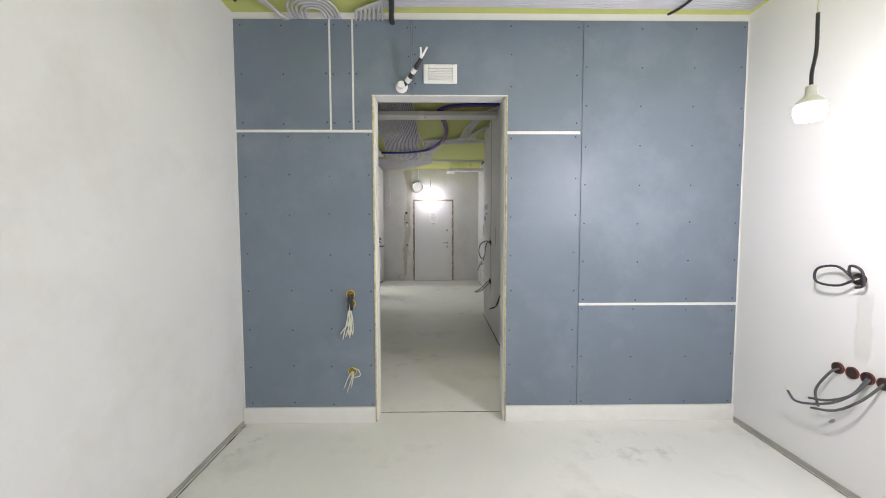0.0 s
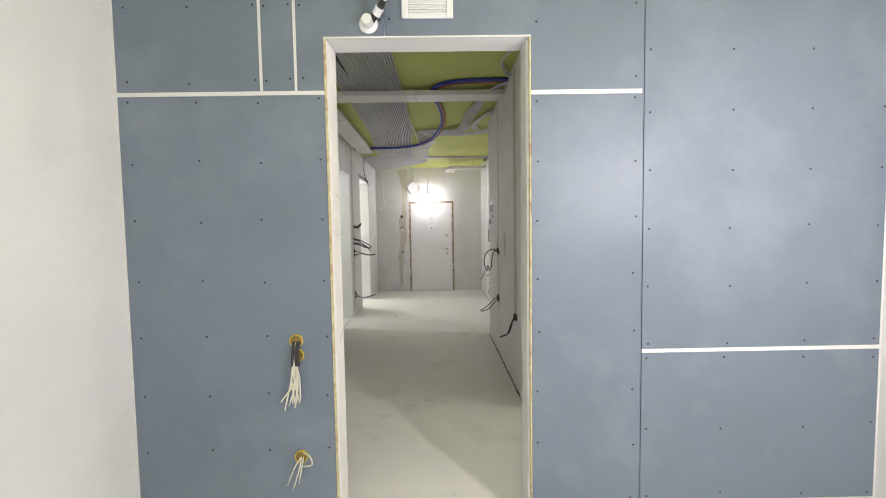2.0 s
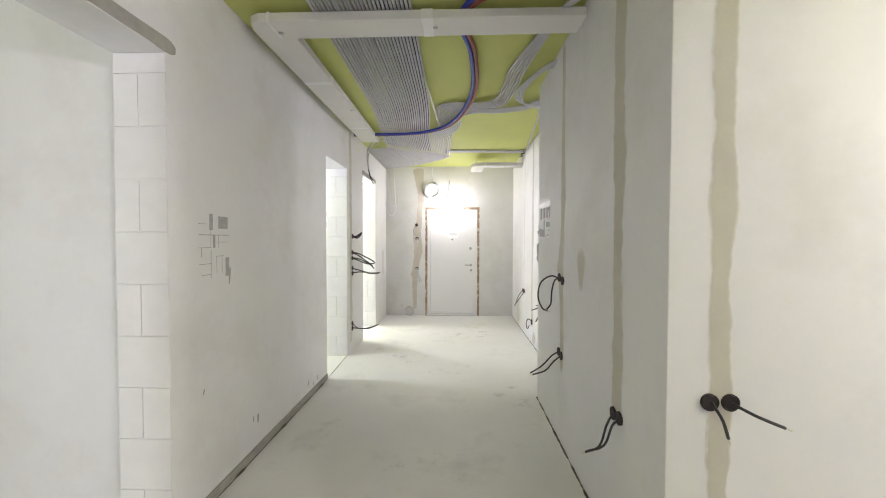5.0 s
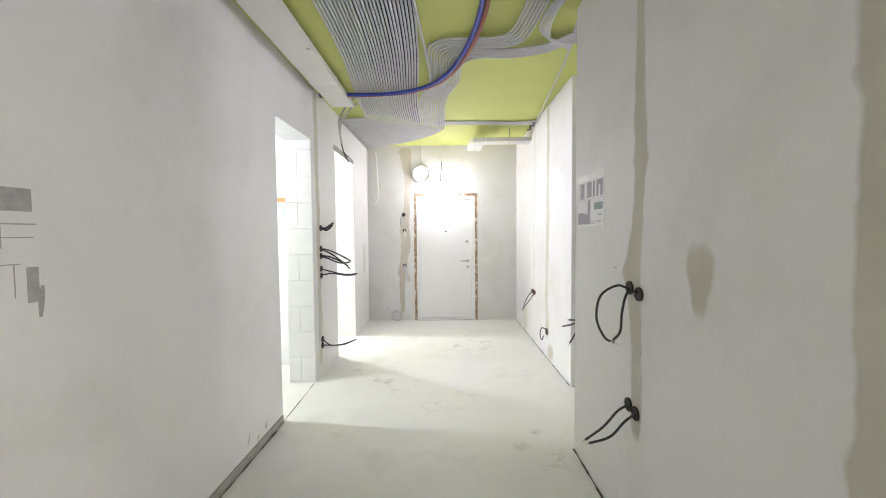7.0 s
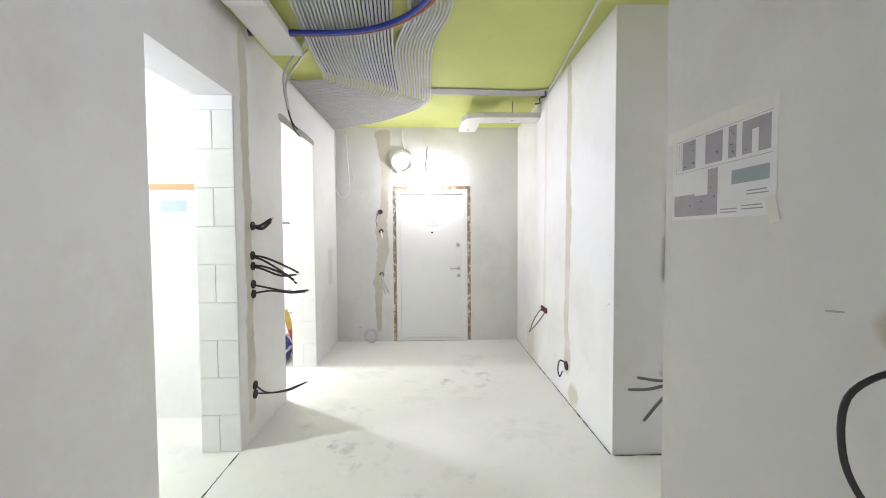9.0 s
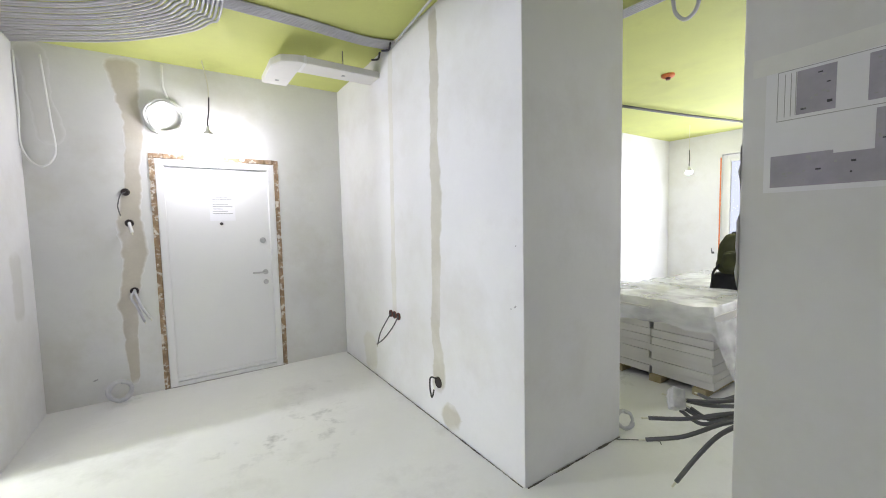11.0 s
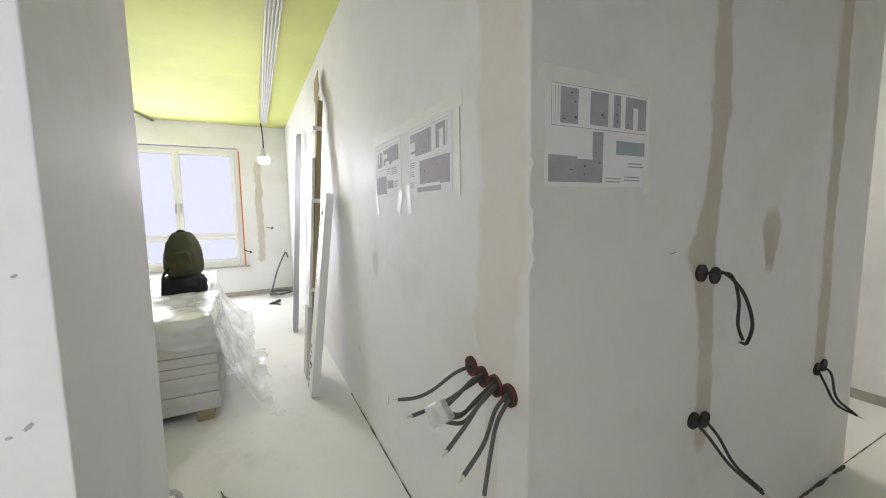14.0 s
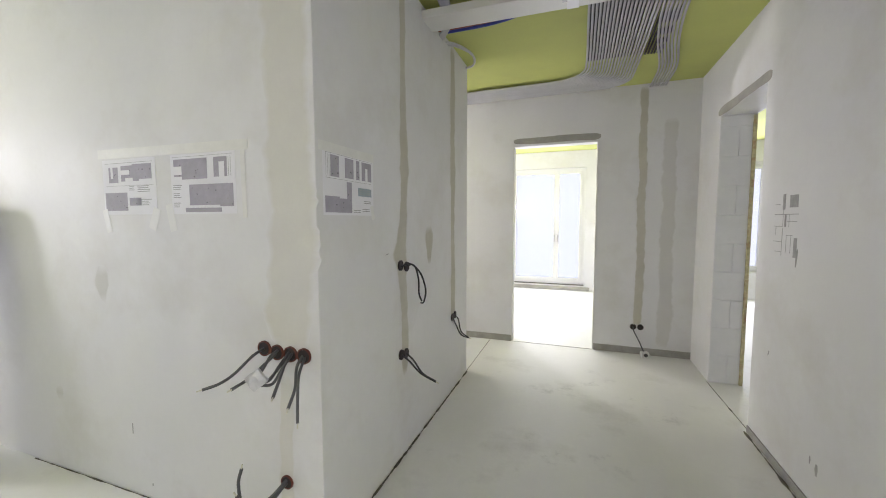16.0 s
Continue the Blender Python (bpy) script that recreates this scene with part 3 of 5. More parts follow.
outlet(WE(-0.66, 0.91), [(0, 0)], [[(0, 0, 0), (-0.02, -0.05, 0.05), (0.02, -0.14, 0.07), (0.06, -0.26, 0.08)], [(0, 0.01, 0), (0.02, -0.05, 0.06), (0.05, -0.14, 0.08), (0.1, -0.24, 0.07)]],
       "black outlet with a grey conduit end beside the entrance door", r=0.010, mat=CONDUIT)
WW = lambda y, z: face_m(-1.26, y, z, "+x")
outlet(WW(7.72, 1.51), [(0, 0)], [[(0, 0, 0), (0.0, 0.0, 0.05), (0.05, 0.05, 0.11)], [(0, 0, 0), (0.01, -0.02, 0.06), (0.06, 0.03, 0.1)]], "black outlet with a short twisted cable on the hall wall", r=0.011)
outlet(WW(7.71, 1.26), [(0, 0.04), (0, -0.035)],
       [[(0, 0.04, 0), (0.03, 0.02, 0.08), (0.1, -0.05, 0.2), (0.16, -0.1, 0.26)], [(0, 0.03, 0), (0.02, 0.0, 0.07), (0.08, -0.09, 0.18), (0.12, -0.15, 0.24)], [(0, -0.03, 0), (0.03, -0.05, 0.09), (0.11, -0.12, 0.2), (0.15, -0.18, 0.25)],
        [(0, -0.04, 0), (0.02, -0.06, 0.06), (0.05, -0.11, 0.17), (0.12, -0.11, 0.26)]], "double outlet with a bunch of black cables on the hall wall", r=0.008)
outlet(WW(7.71, 1.06), [(0, 0.035), (0, -0.035)], [[(0, 0.03, 0), (0.05, 0.0, 0.09), (0.14, -0.04, 0.2), (0.2, -0.04, 0.32)], [(0, -0.03, 0), (0.05, -0.02, 0.1), (0.14, -0.05, 0.21), (0.2, -0.05, 0.3)]],
       "double outlet with two long black cables on the hall wall", r=0.007)
outlet(WW(7.70, 0.35), [(0, 0.02), (0, -0.045)], [[(0, 0.02, 0), (0.04, -0.05, 0.06), (0.12, -0.07, 0.16), (0.2, -0.04, 0.3)], [(0, -0.04, 0), (0.05, -0.06, 0.08), (0.14, -0.08, 0.18), (0.2, -0.05, 0.28)]],
       "low double outlet with two black cables on the hall wall", r=0.006)
# back of the bedroom wall
WB = lambda x, z: face_m(x, 3.06, z, "+y")
outlet(WB(-0.745, 0.30), [(-0.036, 0), (0.036, 0)], [[(-0.036, 0, 0), (-0.03, -0.04, 0.05), (0.02, -0.14, 0.06), (0.05, -0.21, 0.06), (0.07, -0.25, 0.06)]], "double black outlet with a cable to a loose white socket", r=0.006, mat=CABLE_GREY)
loose = thing("loose_socket", pose(-0.82, 3.14, 0.0, 0, 0, 15), "loose white power socket lying on the floor", "socket")
part("body", box((-0.04, -0.03, 0.0), (0.04, 0.03, 0.055), 0.008), WHITEPVC, loose)
part("insert", lathe([(0.02, 0), (0.02, 0.004), (0.017, 0.004), (0.016, 0.001)], 16), CABLE_GREY, loose).matrix_local = pose(0, 0.03, 0.028, -90)
# bedroom
W5 = lambda y, z: face_m(2.29, y, z, "-x")
outlet(W5(2.10, 0.65), [(-0.108, 0), (-0.036, 0), (0.036, 0), (0.108, 0)],
       [[(-0.1, 0, 0), (-0.16, -0.03, 0.06), (-0.24, -0.15, 0.08), (-0.22, -0.24, 0.07)], [(0.036, 0, 0), (0.0, -0.1, 0.07), (-0.12, -0.17, 0.12), (-0.25, -0.2, 0.14)],
        [(0.05, 0, 0), (0.02, -0.09, 0.09), (-0.1, -0.18, 0.15), (-0.3, -0.24, 0.19), (-0.38, -0.2, 0.2)], [(0.108, 0, 0), (0.07, -0.11, 0.1), (-0.05, -0.2, 0.16), (-0.2, -0.24, 0.18)]],
       "row of four red-brown outlets with hanging dark cables", CUP_RED, CABLE_GREY, 0.0065, reach=(0.75, 1.0, 0.5))
outlet(W5(2.13, 1.14), [(0, 0)], [[(0, 0, 0), (0, 0.0, 0.05), (-0.08, 0.06, 0.10), (-0.19, 0.04, 0.13), (-0.19, -0.03, 0.14), (-0.07, -0.04, 0.11), (0.02, 0.0, 0.08)],
                                  [(0.0, 0.0, 0), (-0.01, 0.02, 0.08), (0.0, 0.07, 0.1), (0.06, 0.05, 0.09), (0.07, -0.02, 0.08), (0.02, -0.04, 0.07)]], "outlet with a coiled black cable on the bedroom wall", r=0.0065, reach=(0.8, 1.0, 0.5))
WBL = lambda x, z: face_m(x, 2.92, z, "-y")
tails = [[(random.uniform(-0.01, 0.01), 0, 0), (0.0, -0.06, 0.03), (random.uniform(-0.02, 0.02), -0.17, 0.03), (random.uniform(-0.07, 0.03), -0.27 - 0.05 * random.random(), 0.035)] for _ in range(9)]
outlet(WBL(-0.483, 0.935), [(0, 0.0), (0.003, -0.068)], [], "yellow double wall box with a bunch of cream wires", CUP_YELLOW)
bunch = thing("wire_bunch", WBL(-0.483, 0.935), "bunch of bare cream wires hanging from a yellow wall box", "wires")
for p in tails:
    part("wire", tube_bm(p, 0.0035, 6, 6), WIRE, bunch, smooth=True)
for k in (-0.012, 0.006, 0.016):
    part("sheath", tube_bm([(k, 0, 0), (k * 0.8, -0.05, 0.032), (k, -0.11, 0.03)], 0.007, 7, 5), CABLE, bunch, "black cable sheath", smooth=True)
outlet(WBL(-0.478, 0.378), [(0, 0)], [[(0, 0, 0), (-0.02, -0.03, 0.03), (-0.05, -0.1, 0.03)], [(0, 0, 0), (0.0, -0.04, 0.03), (-0.03, -0.13, 0.025)], [(0.01, 0, 0), (0.01, -0.04, 0.03), (0.0, -0.09, 0.03)],
                                      [(0.01, 0.02, 0), (0.05, 0.02, 0.03), (0.06, -0.02, 0.03), (0.02, -0.035, 0.02)]], "yellow wall box with short cream wires on white filler", CUP_YELLOW, WIRE, 0.0035)
stub = thing("cable_stub", WBL(-0.11, 2.37), "taped black cable stub sticking out of a white collar", "cable")
part("collar", lathe([(0.042, 0), (0.042, 0.004), (0.026, 0.012), (0.022, 0.05), (0.015, 0.05)], 20), WHITEPVC, stub, "white plastic collar")
part("cable", tube_bm([(0, 0, 0), (0.05, 0.03, 0.05), (0.10, 0.08, 0.11), (0.14, 0.13, 0.15)], 0.015, 10), CABLE, stub, smooth=True)
for i, q in enumerate([(0.05, 0.03, 0.05), (0.09, 0.07, 0.098)]):
    part("tape", tube_bm([Vector(q) - Vector((0.01, 0.009, 0.01)), Vector(q) + Vector((0.011, 0.010, 0.012))], 0.019 - 0.002 * i, 10, 2), WHITEPVC, stub, "white tape")
for k in (-0.012, 0.03):
    part("tail", tube_bm([(0.135, 0.125, 0.145), (0.145 + k * 0.5, 0.16, 0.16), (0.15 + k, 0.19, 0.17)], 0.007, 7), WHITEPVC, stub, "white cable tail")
vent = thing("air_vent", WBL(0.155, 2.455), "white plastic air vent grille above the doorway", "vent")
bm = bmesh.new()
for lo, hi in [((-0.115, -0.065, 0), (-0.085, 0.065, 0.012)), ((0.085, -0.065, 0), (0.115, 0.065, 0.012)), ((-0.085, 0.04, 0), (0.085, 0.065, 0.012)), ((-0.085, -0.065, 0), (0.085, -0.04, 0.012))]:
    bm_box(bm, lo, hi)
part("frame", bevelled(bm, 0.003, 1), WHITEPVC, vent)
part("backing", box((-0.084, -0.039, 0.0005), (0.084, 0.039, 0.003)), DUCT, vent)
for k in range(7):
    part("slat", box((-0.084, -0.037 + 0.011 * k, 0.003), (0.084, -0.031 + 0.011 * k, 0.009)), WHITEPVC, vent)


# ---- bare bulbs ----
def hanging_bulb(p, top, label, size=1.0, group="bare bulbs"):
    x, y, z = p
    ob = thing("hanging_bulb", pose(x, y, z), label, "lamp", group)
    s = size
    part("glass", lathe([(0.012 * s, -0.062 * s), (0.045 * s, -0.056 * s), (0.054 * s, -0.03 * s), (0.054 * s, 0.0)], 24), BULB, ob, "glowing white bulb", True).visible_shadow = False
    part("housing", lathe([(0.053 * s, 0.0), (0.047 * s, 0.022 * s), (0.022 * s, 0.045 * s), (0.019 * s, 0.05 * s), (0.019 * s, 0.083 * s), (0.012 * s, 0.088 * s)], 24), WHITEPVC, ob, "white plastic bulb base", True)
    d = Vector(top) - Vector(p)
    part("cord", tube_bm([(0, 0, 0.085 * s), (0.0, 0.0, 0.12), (0.012, 0.0, 0.2), (0.02, 0.01, 0.33)], 0.006, 7), CABLE, ob, "black cable end", True)
    part("lead", tube_bm([(0.02, 0.01, 0.33), (0.02 + d.x * 0.3, 0.01, 0.33 + 0.4 * (d.z - 0.33)), d], 0.004, 7), WIRE, ob, smooth=True)
    return ob


hanging_bulb((1.47, 1.6, 1.84), (1.5, 1.6, H), "lit bare bulb hanging on a black cable in the bedroom", 0.85)
hanging_bulb((-0.055, 9.9, 2.235), (-0.07, 9.92, H), "lit bare bulb hanging above the entrance door", 0.9)
hanging_bulb((4.3, 6.81, 1.96), (4.18, 6.78, H), "lit bare bulb hanging beside the living room wall", 1.0)
hanging_bulb((6.4, 8.9, 2.16), (6.4, 8.9, H), "lit bare bulb hanging in the far living room corner", 0.9)


# ---- ceiling conduits, pipes and ducts ----
def conduit(points, r=0.0084, group="ceiling conduits", label="grey corrugated cable conduit fixed under the ceiling", mat=CONDUIT, name="conduit", category="conduit"):
    ob = link(name, tube_bm(points, r, 7, 5), mat, True)
    return tagged(ob, label, category, group)


ZC = H - 0.034
N = 26


def sweep(xe, i, jig=0.0):
    """The bend in which the conduits of the pack turn towards the side rooms."""
    yt, ye, dx = 8.42 + 0.0195 * i, 8.46 + 0.0425 * i, xe + 1.24
    return [(xe + 0.02, 7.9 + jig, ZC), (xe, yt - 0.22, ZC), (xe - 0.04 * dx, yt - 0.06, ZC), (xe - 0.15 * dx, yt + 0.05 + 0.14 * (ye - yt), ZC), (xe - 0.5 * dx, yt + 0.05 + 0.58 * (ye - yt), ZC - 0.006 - 0.004 * (i % 2)), (-1.24, ye, ZC - 0.02)]


for i in range(N):
    x = -0.75 + 0.0236 * i
    jig = [random.uniform(-0.0013, 0.0013) for _ in range(6)]
    k = i - 7
    if k < 0:
        south = [(x - 0.18, 3.07, ZC), (x - 0.17, 3.6, ZC), (x - 0.06, 4.2, ZC)]
    else:
        ys = 3.16 + 0.021 * k
        south = [(1.6, ys - 0.05, ZC), (x + 0.42, ys - 0.01, ZC), (x + 0.17, ys + 0.03, ZC), (x + 0.03, ys + 0.17, ZC), (x, ys + 0.45, ZC)]
    xe = -0.90 + 0.0245 * i
    north = sweep(xe, i, jig[3])
    conduit([*south, (x + jig[0], 4.8, ZC), (x + jig[1], 5.8, ZC), (x + jig[2] - 0.02, 6.8, ZC), *north])
# upper layer of added black tubes, standing in for shade between the conduits
for i in range(N - 1):
    x = -0.738 + 0.0236 * i
    xe = -0.888 + 0.0245 * i
    conduit([(x, 3.9 + 0.02 * (i > 7), H - 0.012), (x, 4.8, H - 0.012), (x, 5.8, H - 0.012), (x - 0.02, 6.8, H - 0.012), (xe + 0.02, 8.0, H - 0.012), (xe, 8.36 + 0.017 * i, H - 0.012)], 0.0085, label="added black tube standing for shade in the gaps of the ceiling pack", mat=CABLE)
# the bundle that joins from the core wall
for i in range(12):
    x = -0.14 + 0.0236 * (i + 1)
    xe = -0.90 + 0.0245 * (N + i)
    yb = 6.60 + 0.027 * i
    if i < 6:
        q = 0.024 * i
        south = [(0.95, 4.70 + 0.02 * i, ZC - 0.02), (0.74 + q * 0.3, 5.0, ZC - 0.012), (0.64 + q * 0.6, 5.4, ZC - 0.004), (0.54 + q, 5.85, ZC - 0.004), (0.52 + q, 6.2, ZC - 0.006), (0.49 + q * 0.9, yb - 0.14, ZC - 0.008), (0.40 + q * 0.6, yb - 0.02, ZC - 0.008)]
    else:
        q = 0.03 * (i - 6)
        south = [(2.2, 6.70 + 0.7 * q, ZC), (1.5, 6.60 + q, ZC), (1.0, 6.50 + q * 1.1, ZC - 0.006), (0.78, yb - 0.08, ZC - 0.01), (0.52, yb, ZC - 0.008)]
    south += [(x + 0.2, yb + 0.01, ZC), (x + 0.07, yb + 0.06, ZC), (x + 0.01, yb + 0.2, ZC)]
    north = [(x, 7.4, ZC), *sweep(xe, N + i)]
    conduit([*south, *north])
for i in range(4):
    conduit([(0.95, 6.74 - 0.02 * i, ZC - 0.02), (0.78 - 0.02 * i, 6.62 - 0.02 * i, ZC - 0.01), (0.72 - 0.02 * i, 6.3, ZC - 0.01), (0.8, 5.9 - 0.03 * i, ZC - 0.01), (0.95, 5.75 - 0.04 * i, ZC - 0.015)])
for i in range(7):
    conduit([(-0.1, 8.74 + 0.02 * i, H - 0.012), (0.5, 8.75 + 0.021 * i, H - 0.012), (0.95, 8.78 + 0.02 * i, H - 0.014), (1.2, 8.72 + 0.024 * i, H - 0.016)])
conduit([(0.88, 6.3, ZC), (1.0, 7.0, ZC), (1.1, 8.0, ZC), (1.17, 8.7, ZC)], 0.009)
for i in range(2):
    conduit([(0.95, 4.75 + 0.04 * i, ZC - 0.02), (0.82, 4.62 + 0.05 * i, ZC), (0.74, 4.4 + 0.03 * i, ZC), (0.8, 4.2, ZC), (0.95, 4.16 + 0.03 * i, ZC)])
for y0, x0 in ((8.70, 1.13), (8.9, 1.13)):
    conduit([(x0, y0, ZC - 0.012), (x0 + 0.03, y0 + 0.1, ZC - 0.02), (x0, y0 + 0.16, ZC - 0.012)], 0.008, "", "black cable tie strap holding conduits", CABLE, "cable_strap", "strap")
conduit([(-0.17, 5.9, ZC - 0.016), (-0.13, 6.6, ZC - 0.018), (-0.10, 7.2, ZC - 0.02), (-0.08, 7.5, ZC - 0.022)], 0.009, "", "flat metal band clamping the conduit pack", METAL, "clamp_band", "band")
for i, mat in enumerate((BLUEPIPE, REDPIPE)):
    e = 0.033 * i
    conduit([(-1.2, 7.60 + e * 0.4, 2.806 - 0.01 * i), (-0.6, 7.6 + e * 0.4, 2.803), (-0.25, 7.48 + e * 0.8, 2.80), (0.0 + e * 0.7, 7.22 + e * 0.7, 2.80), (0.17 + e, 6.75, 2.81), (0.25 + e, 6.2, 2.83),
             (0.21 + e, 5.6, 2.848), (0.13 + e, 5.22, 2.85), (0.2 + e * 0.6, 4.98 + e, 2.85), (0.45, 4.86 + e * 1.3, 2.85), (0.95, 4.84 + e * 1.4, 2.85)], 0.017, "heating pipes", ("blue" if i == 0 else "red-brown") + " insulated water pipe curving under the ceiling", mat, "water_pipe", "pipe")
hook = [(-0.88, 7.78, ZC), (-1.0, 7.95, 2.83), (-1.12, 8.0, 2.68), (-1.13, 8.1, 2.45)]
for k in (0, 0.045):
    conduit([(x, y + k, z - k) for x, y, z in hook], 0.009, "", "grey conduit drooping from the ceiling beside the duct")
    conduit([(-1.13, 8.1 + k, 2.45 - k), (-1.11, 8.14 + k, 2.36 - k), (-1.08, 8.18 + k, 2.31 - k)], 0.006, "", "black cable end drooping from a grey conduit", CABLE, "cable", "cable")


def flat_duct(name, outline, z0, z1, label, joints=(), hangers=()):
    """A flat air duct from an x-y outline, with sleeves over its joints."""
    ob = thing(name, pose(0, 0, 0), label, "duct", "air ducts")
    bm = bmesh.new()
    a, b = ([bm.verts.new((x, y, z)) for x, y in outline] for z in (z0, z1))
    n = len(a)
    bm.faces.new(a[::-1])
    bm.faces.new(b)
    for k in range(n):
        bm.faces.new((a[k], a[(k + 1) % n], b[(k + 1) % n], b[k]))
    part("channel", bevelled(bm, 0.006), DUCT, ob)
    for lo, hi in joints:
        part("sleeve", box((*lo, z0 - 0.003), (*hi, z1 + 0.003), 0.002), WHITEPVC, ob)
    for x, y in hangers:
        part("hanger", tube_bm([(x, y, z1 - 0.01), (x, y, H)], 0.005, 6, 2), METAL, ob)
        part("clip", box((x - 0.014, y - 0.012, z0 - 0.005), (x + 0.014, y + 0.012, z0 + 0.0), 0.001), METAL, ob)
    return ob


flat_duct("air_duct", [(-1.08, 5.02), (0.869, 5.02), (0.869, 5.22), (-0.93, 5.22), (-0.93, 7.88), (-1.16, 7.88), (-1.16, 5.12), (-1.14, 5.05)], 2.772, 2.824,
          "off-white flat plastic air duct hung below the ceiling", [((-0.10, 5.017), (-0.03, 5.223)), ((-1.163, 5.9), (-0.927, 5.96)), ((-1.163, 7.2), (-0.927, 7.25)), ((-1.03, 5.017), (-1.01, 5.223))],
          [(-0.02, 5.12), (-1.0, 5.15), (-0.95, 6.6)])
flat_duct("air_duct", [(1.179, 9.03), (0.52, 9.03), (0.40, 9.08), (0.35, 9.2), (0.35, 9.62), (0.55, 9.62), (0.55, 9.23), (1.179, 9.23)], 2.672, 2.727,
          "short white plastic duct elbow beside the entrance", [((0.56, 9.027), (0.58, 9.233))], [(0.9, 9.13), (0.45, 9.5)])
# bedroom ceiling
for i in range(7):
    conduit([(2.2, 2.66 + 0.022 * i, ZC), (1.2, 2.66 + 0.022 * i, ZC), (0.2, 2.65 + 0.022 * i, ZC), (-0.16 - 0.03 * i, 2.69 + 0.02 * i, ZC - 0.004), (-0.22 - 0.03 * i, 2.80 + 0.012 * i, ZC - 0.01), (-0.24 - 0.03 * i, 2.935, ZC - 0.02)])
for i in range(5):
    r = 0.06 + 0.022 * i
    conduit([(-0.68 + r * 1.1, 2.94, ZC - 0.01), (-0.68 + r, 2.86 - 0.02 * i, ZC - 0.006), (-0.68 + r * 0.5, 2.82 - 0.03 * i, ZC), (-0.68 - r * 0.5, 2.82 - 0.03 * i, ZC), (-0.68 - r, 2.86 - 0.02 * i, ZC - 0.006), (-0.68 - r * 1.1, 2.94, ZC - 0.01)])
for i in range(4):
    conduit([(-1.24, 2.5 + 0.02 * i, ZC), (-1.05, 2.58 + 0.022 * i, ZC), (-0.95, 2.75 + 0.02 * i, ZC), (-0.9 + 0.01 * i, 2.93, ZC - 0.02)])
conduit([(-0.12, 2.4, ZC - 0.02), (-0.15, 2.7, ZC - 0.035), (-0.17, 2.86, ZC - 0.03), (-0.17, 2.94, ZC - 0.04)], 0.018, "", "thick black cable passing through the wall top", CABLE, "cable", "cable")
conduit([(-1.08, 2.5, ZC - 0.02), (-1.1, 2.62, ZC - 0.02), (-1.12, 2.7, ZC - 0.02)], 0.012, "", "black strap holding conduits", CABLE, "cable_strap", "strap")
conduit([(1.72, 2.6, ZC - 0.02), (1.7, 2.75, ZC - 0.022), (1.68, 2.85, ZC - 0.01)], 0.009, "", "black strap holding conduits", CABLE, "cable_strap", "strap")
# living room ceiling
for i in range(5):
    conduit([(2.2, 6.70 + 0.024 * i, ZC), (4.0, 6.68 + 0.024 * i, ZC), (5.5, 6.66 + 0.02 * i, ZC), (7.0, 6.65 + 0.018 * i, ZC)])
    conduit([(2.33 + 0.022 * i, 6.4, ZC), (2.32 + 0.022 * i, 7.0, ZC), (2.28 + 0.022 * i, 7.6, ZC), (2.2 + 0.03 * i, 8.6, ZC)])
conduit([(2.4, 7.08, ZC - 0.02), (2.4, 7.1, 2.70), (2.4, 7.16, 2.66), (2.4, 7.22, 2.72), (2.4, 7.24, ZC - 0.02)], 0.012, "", "grey conduit loop drooping from the ceiling")
conduit([(4.3, 8.79, ZC), (5.5, 8.58, ZC - 0.004), (6.6, 8.36, ZC), (7.42, 8.2, ZC)], 0.018, "", "dark cable strip fixed along the living room ceiling", CABLE_GREY, "cable_strip", "cable")
det = thing("smoke_detector", pose(3.87, 7.99, H - 0.0), "small red round detector on the lime ceiling", "detector")
part("body", lathe([(0.045, -0.03), (0.06, -0.018), (0.062, 0.0)], 20), ORANGE, det, smooth=True)
part("sensor", lathe([(0.02, -0.05), (0.025, -0.029)], 14), CUP_RED, det)


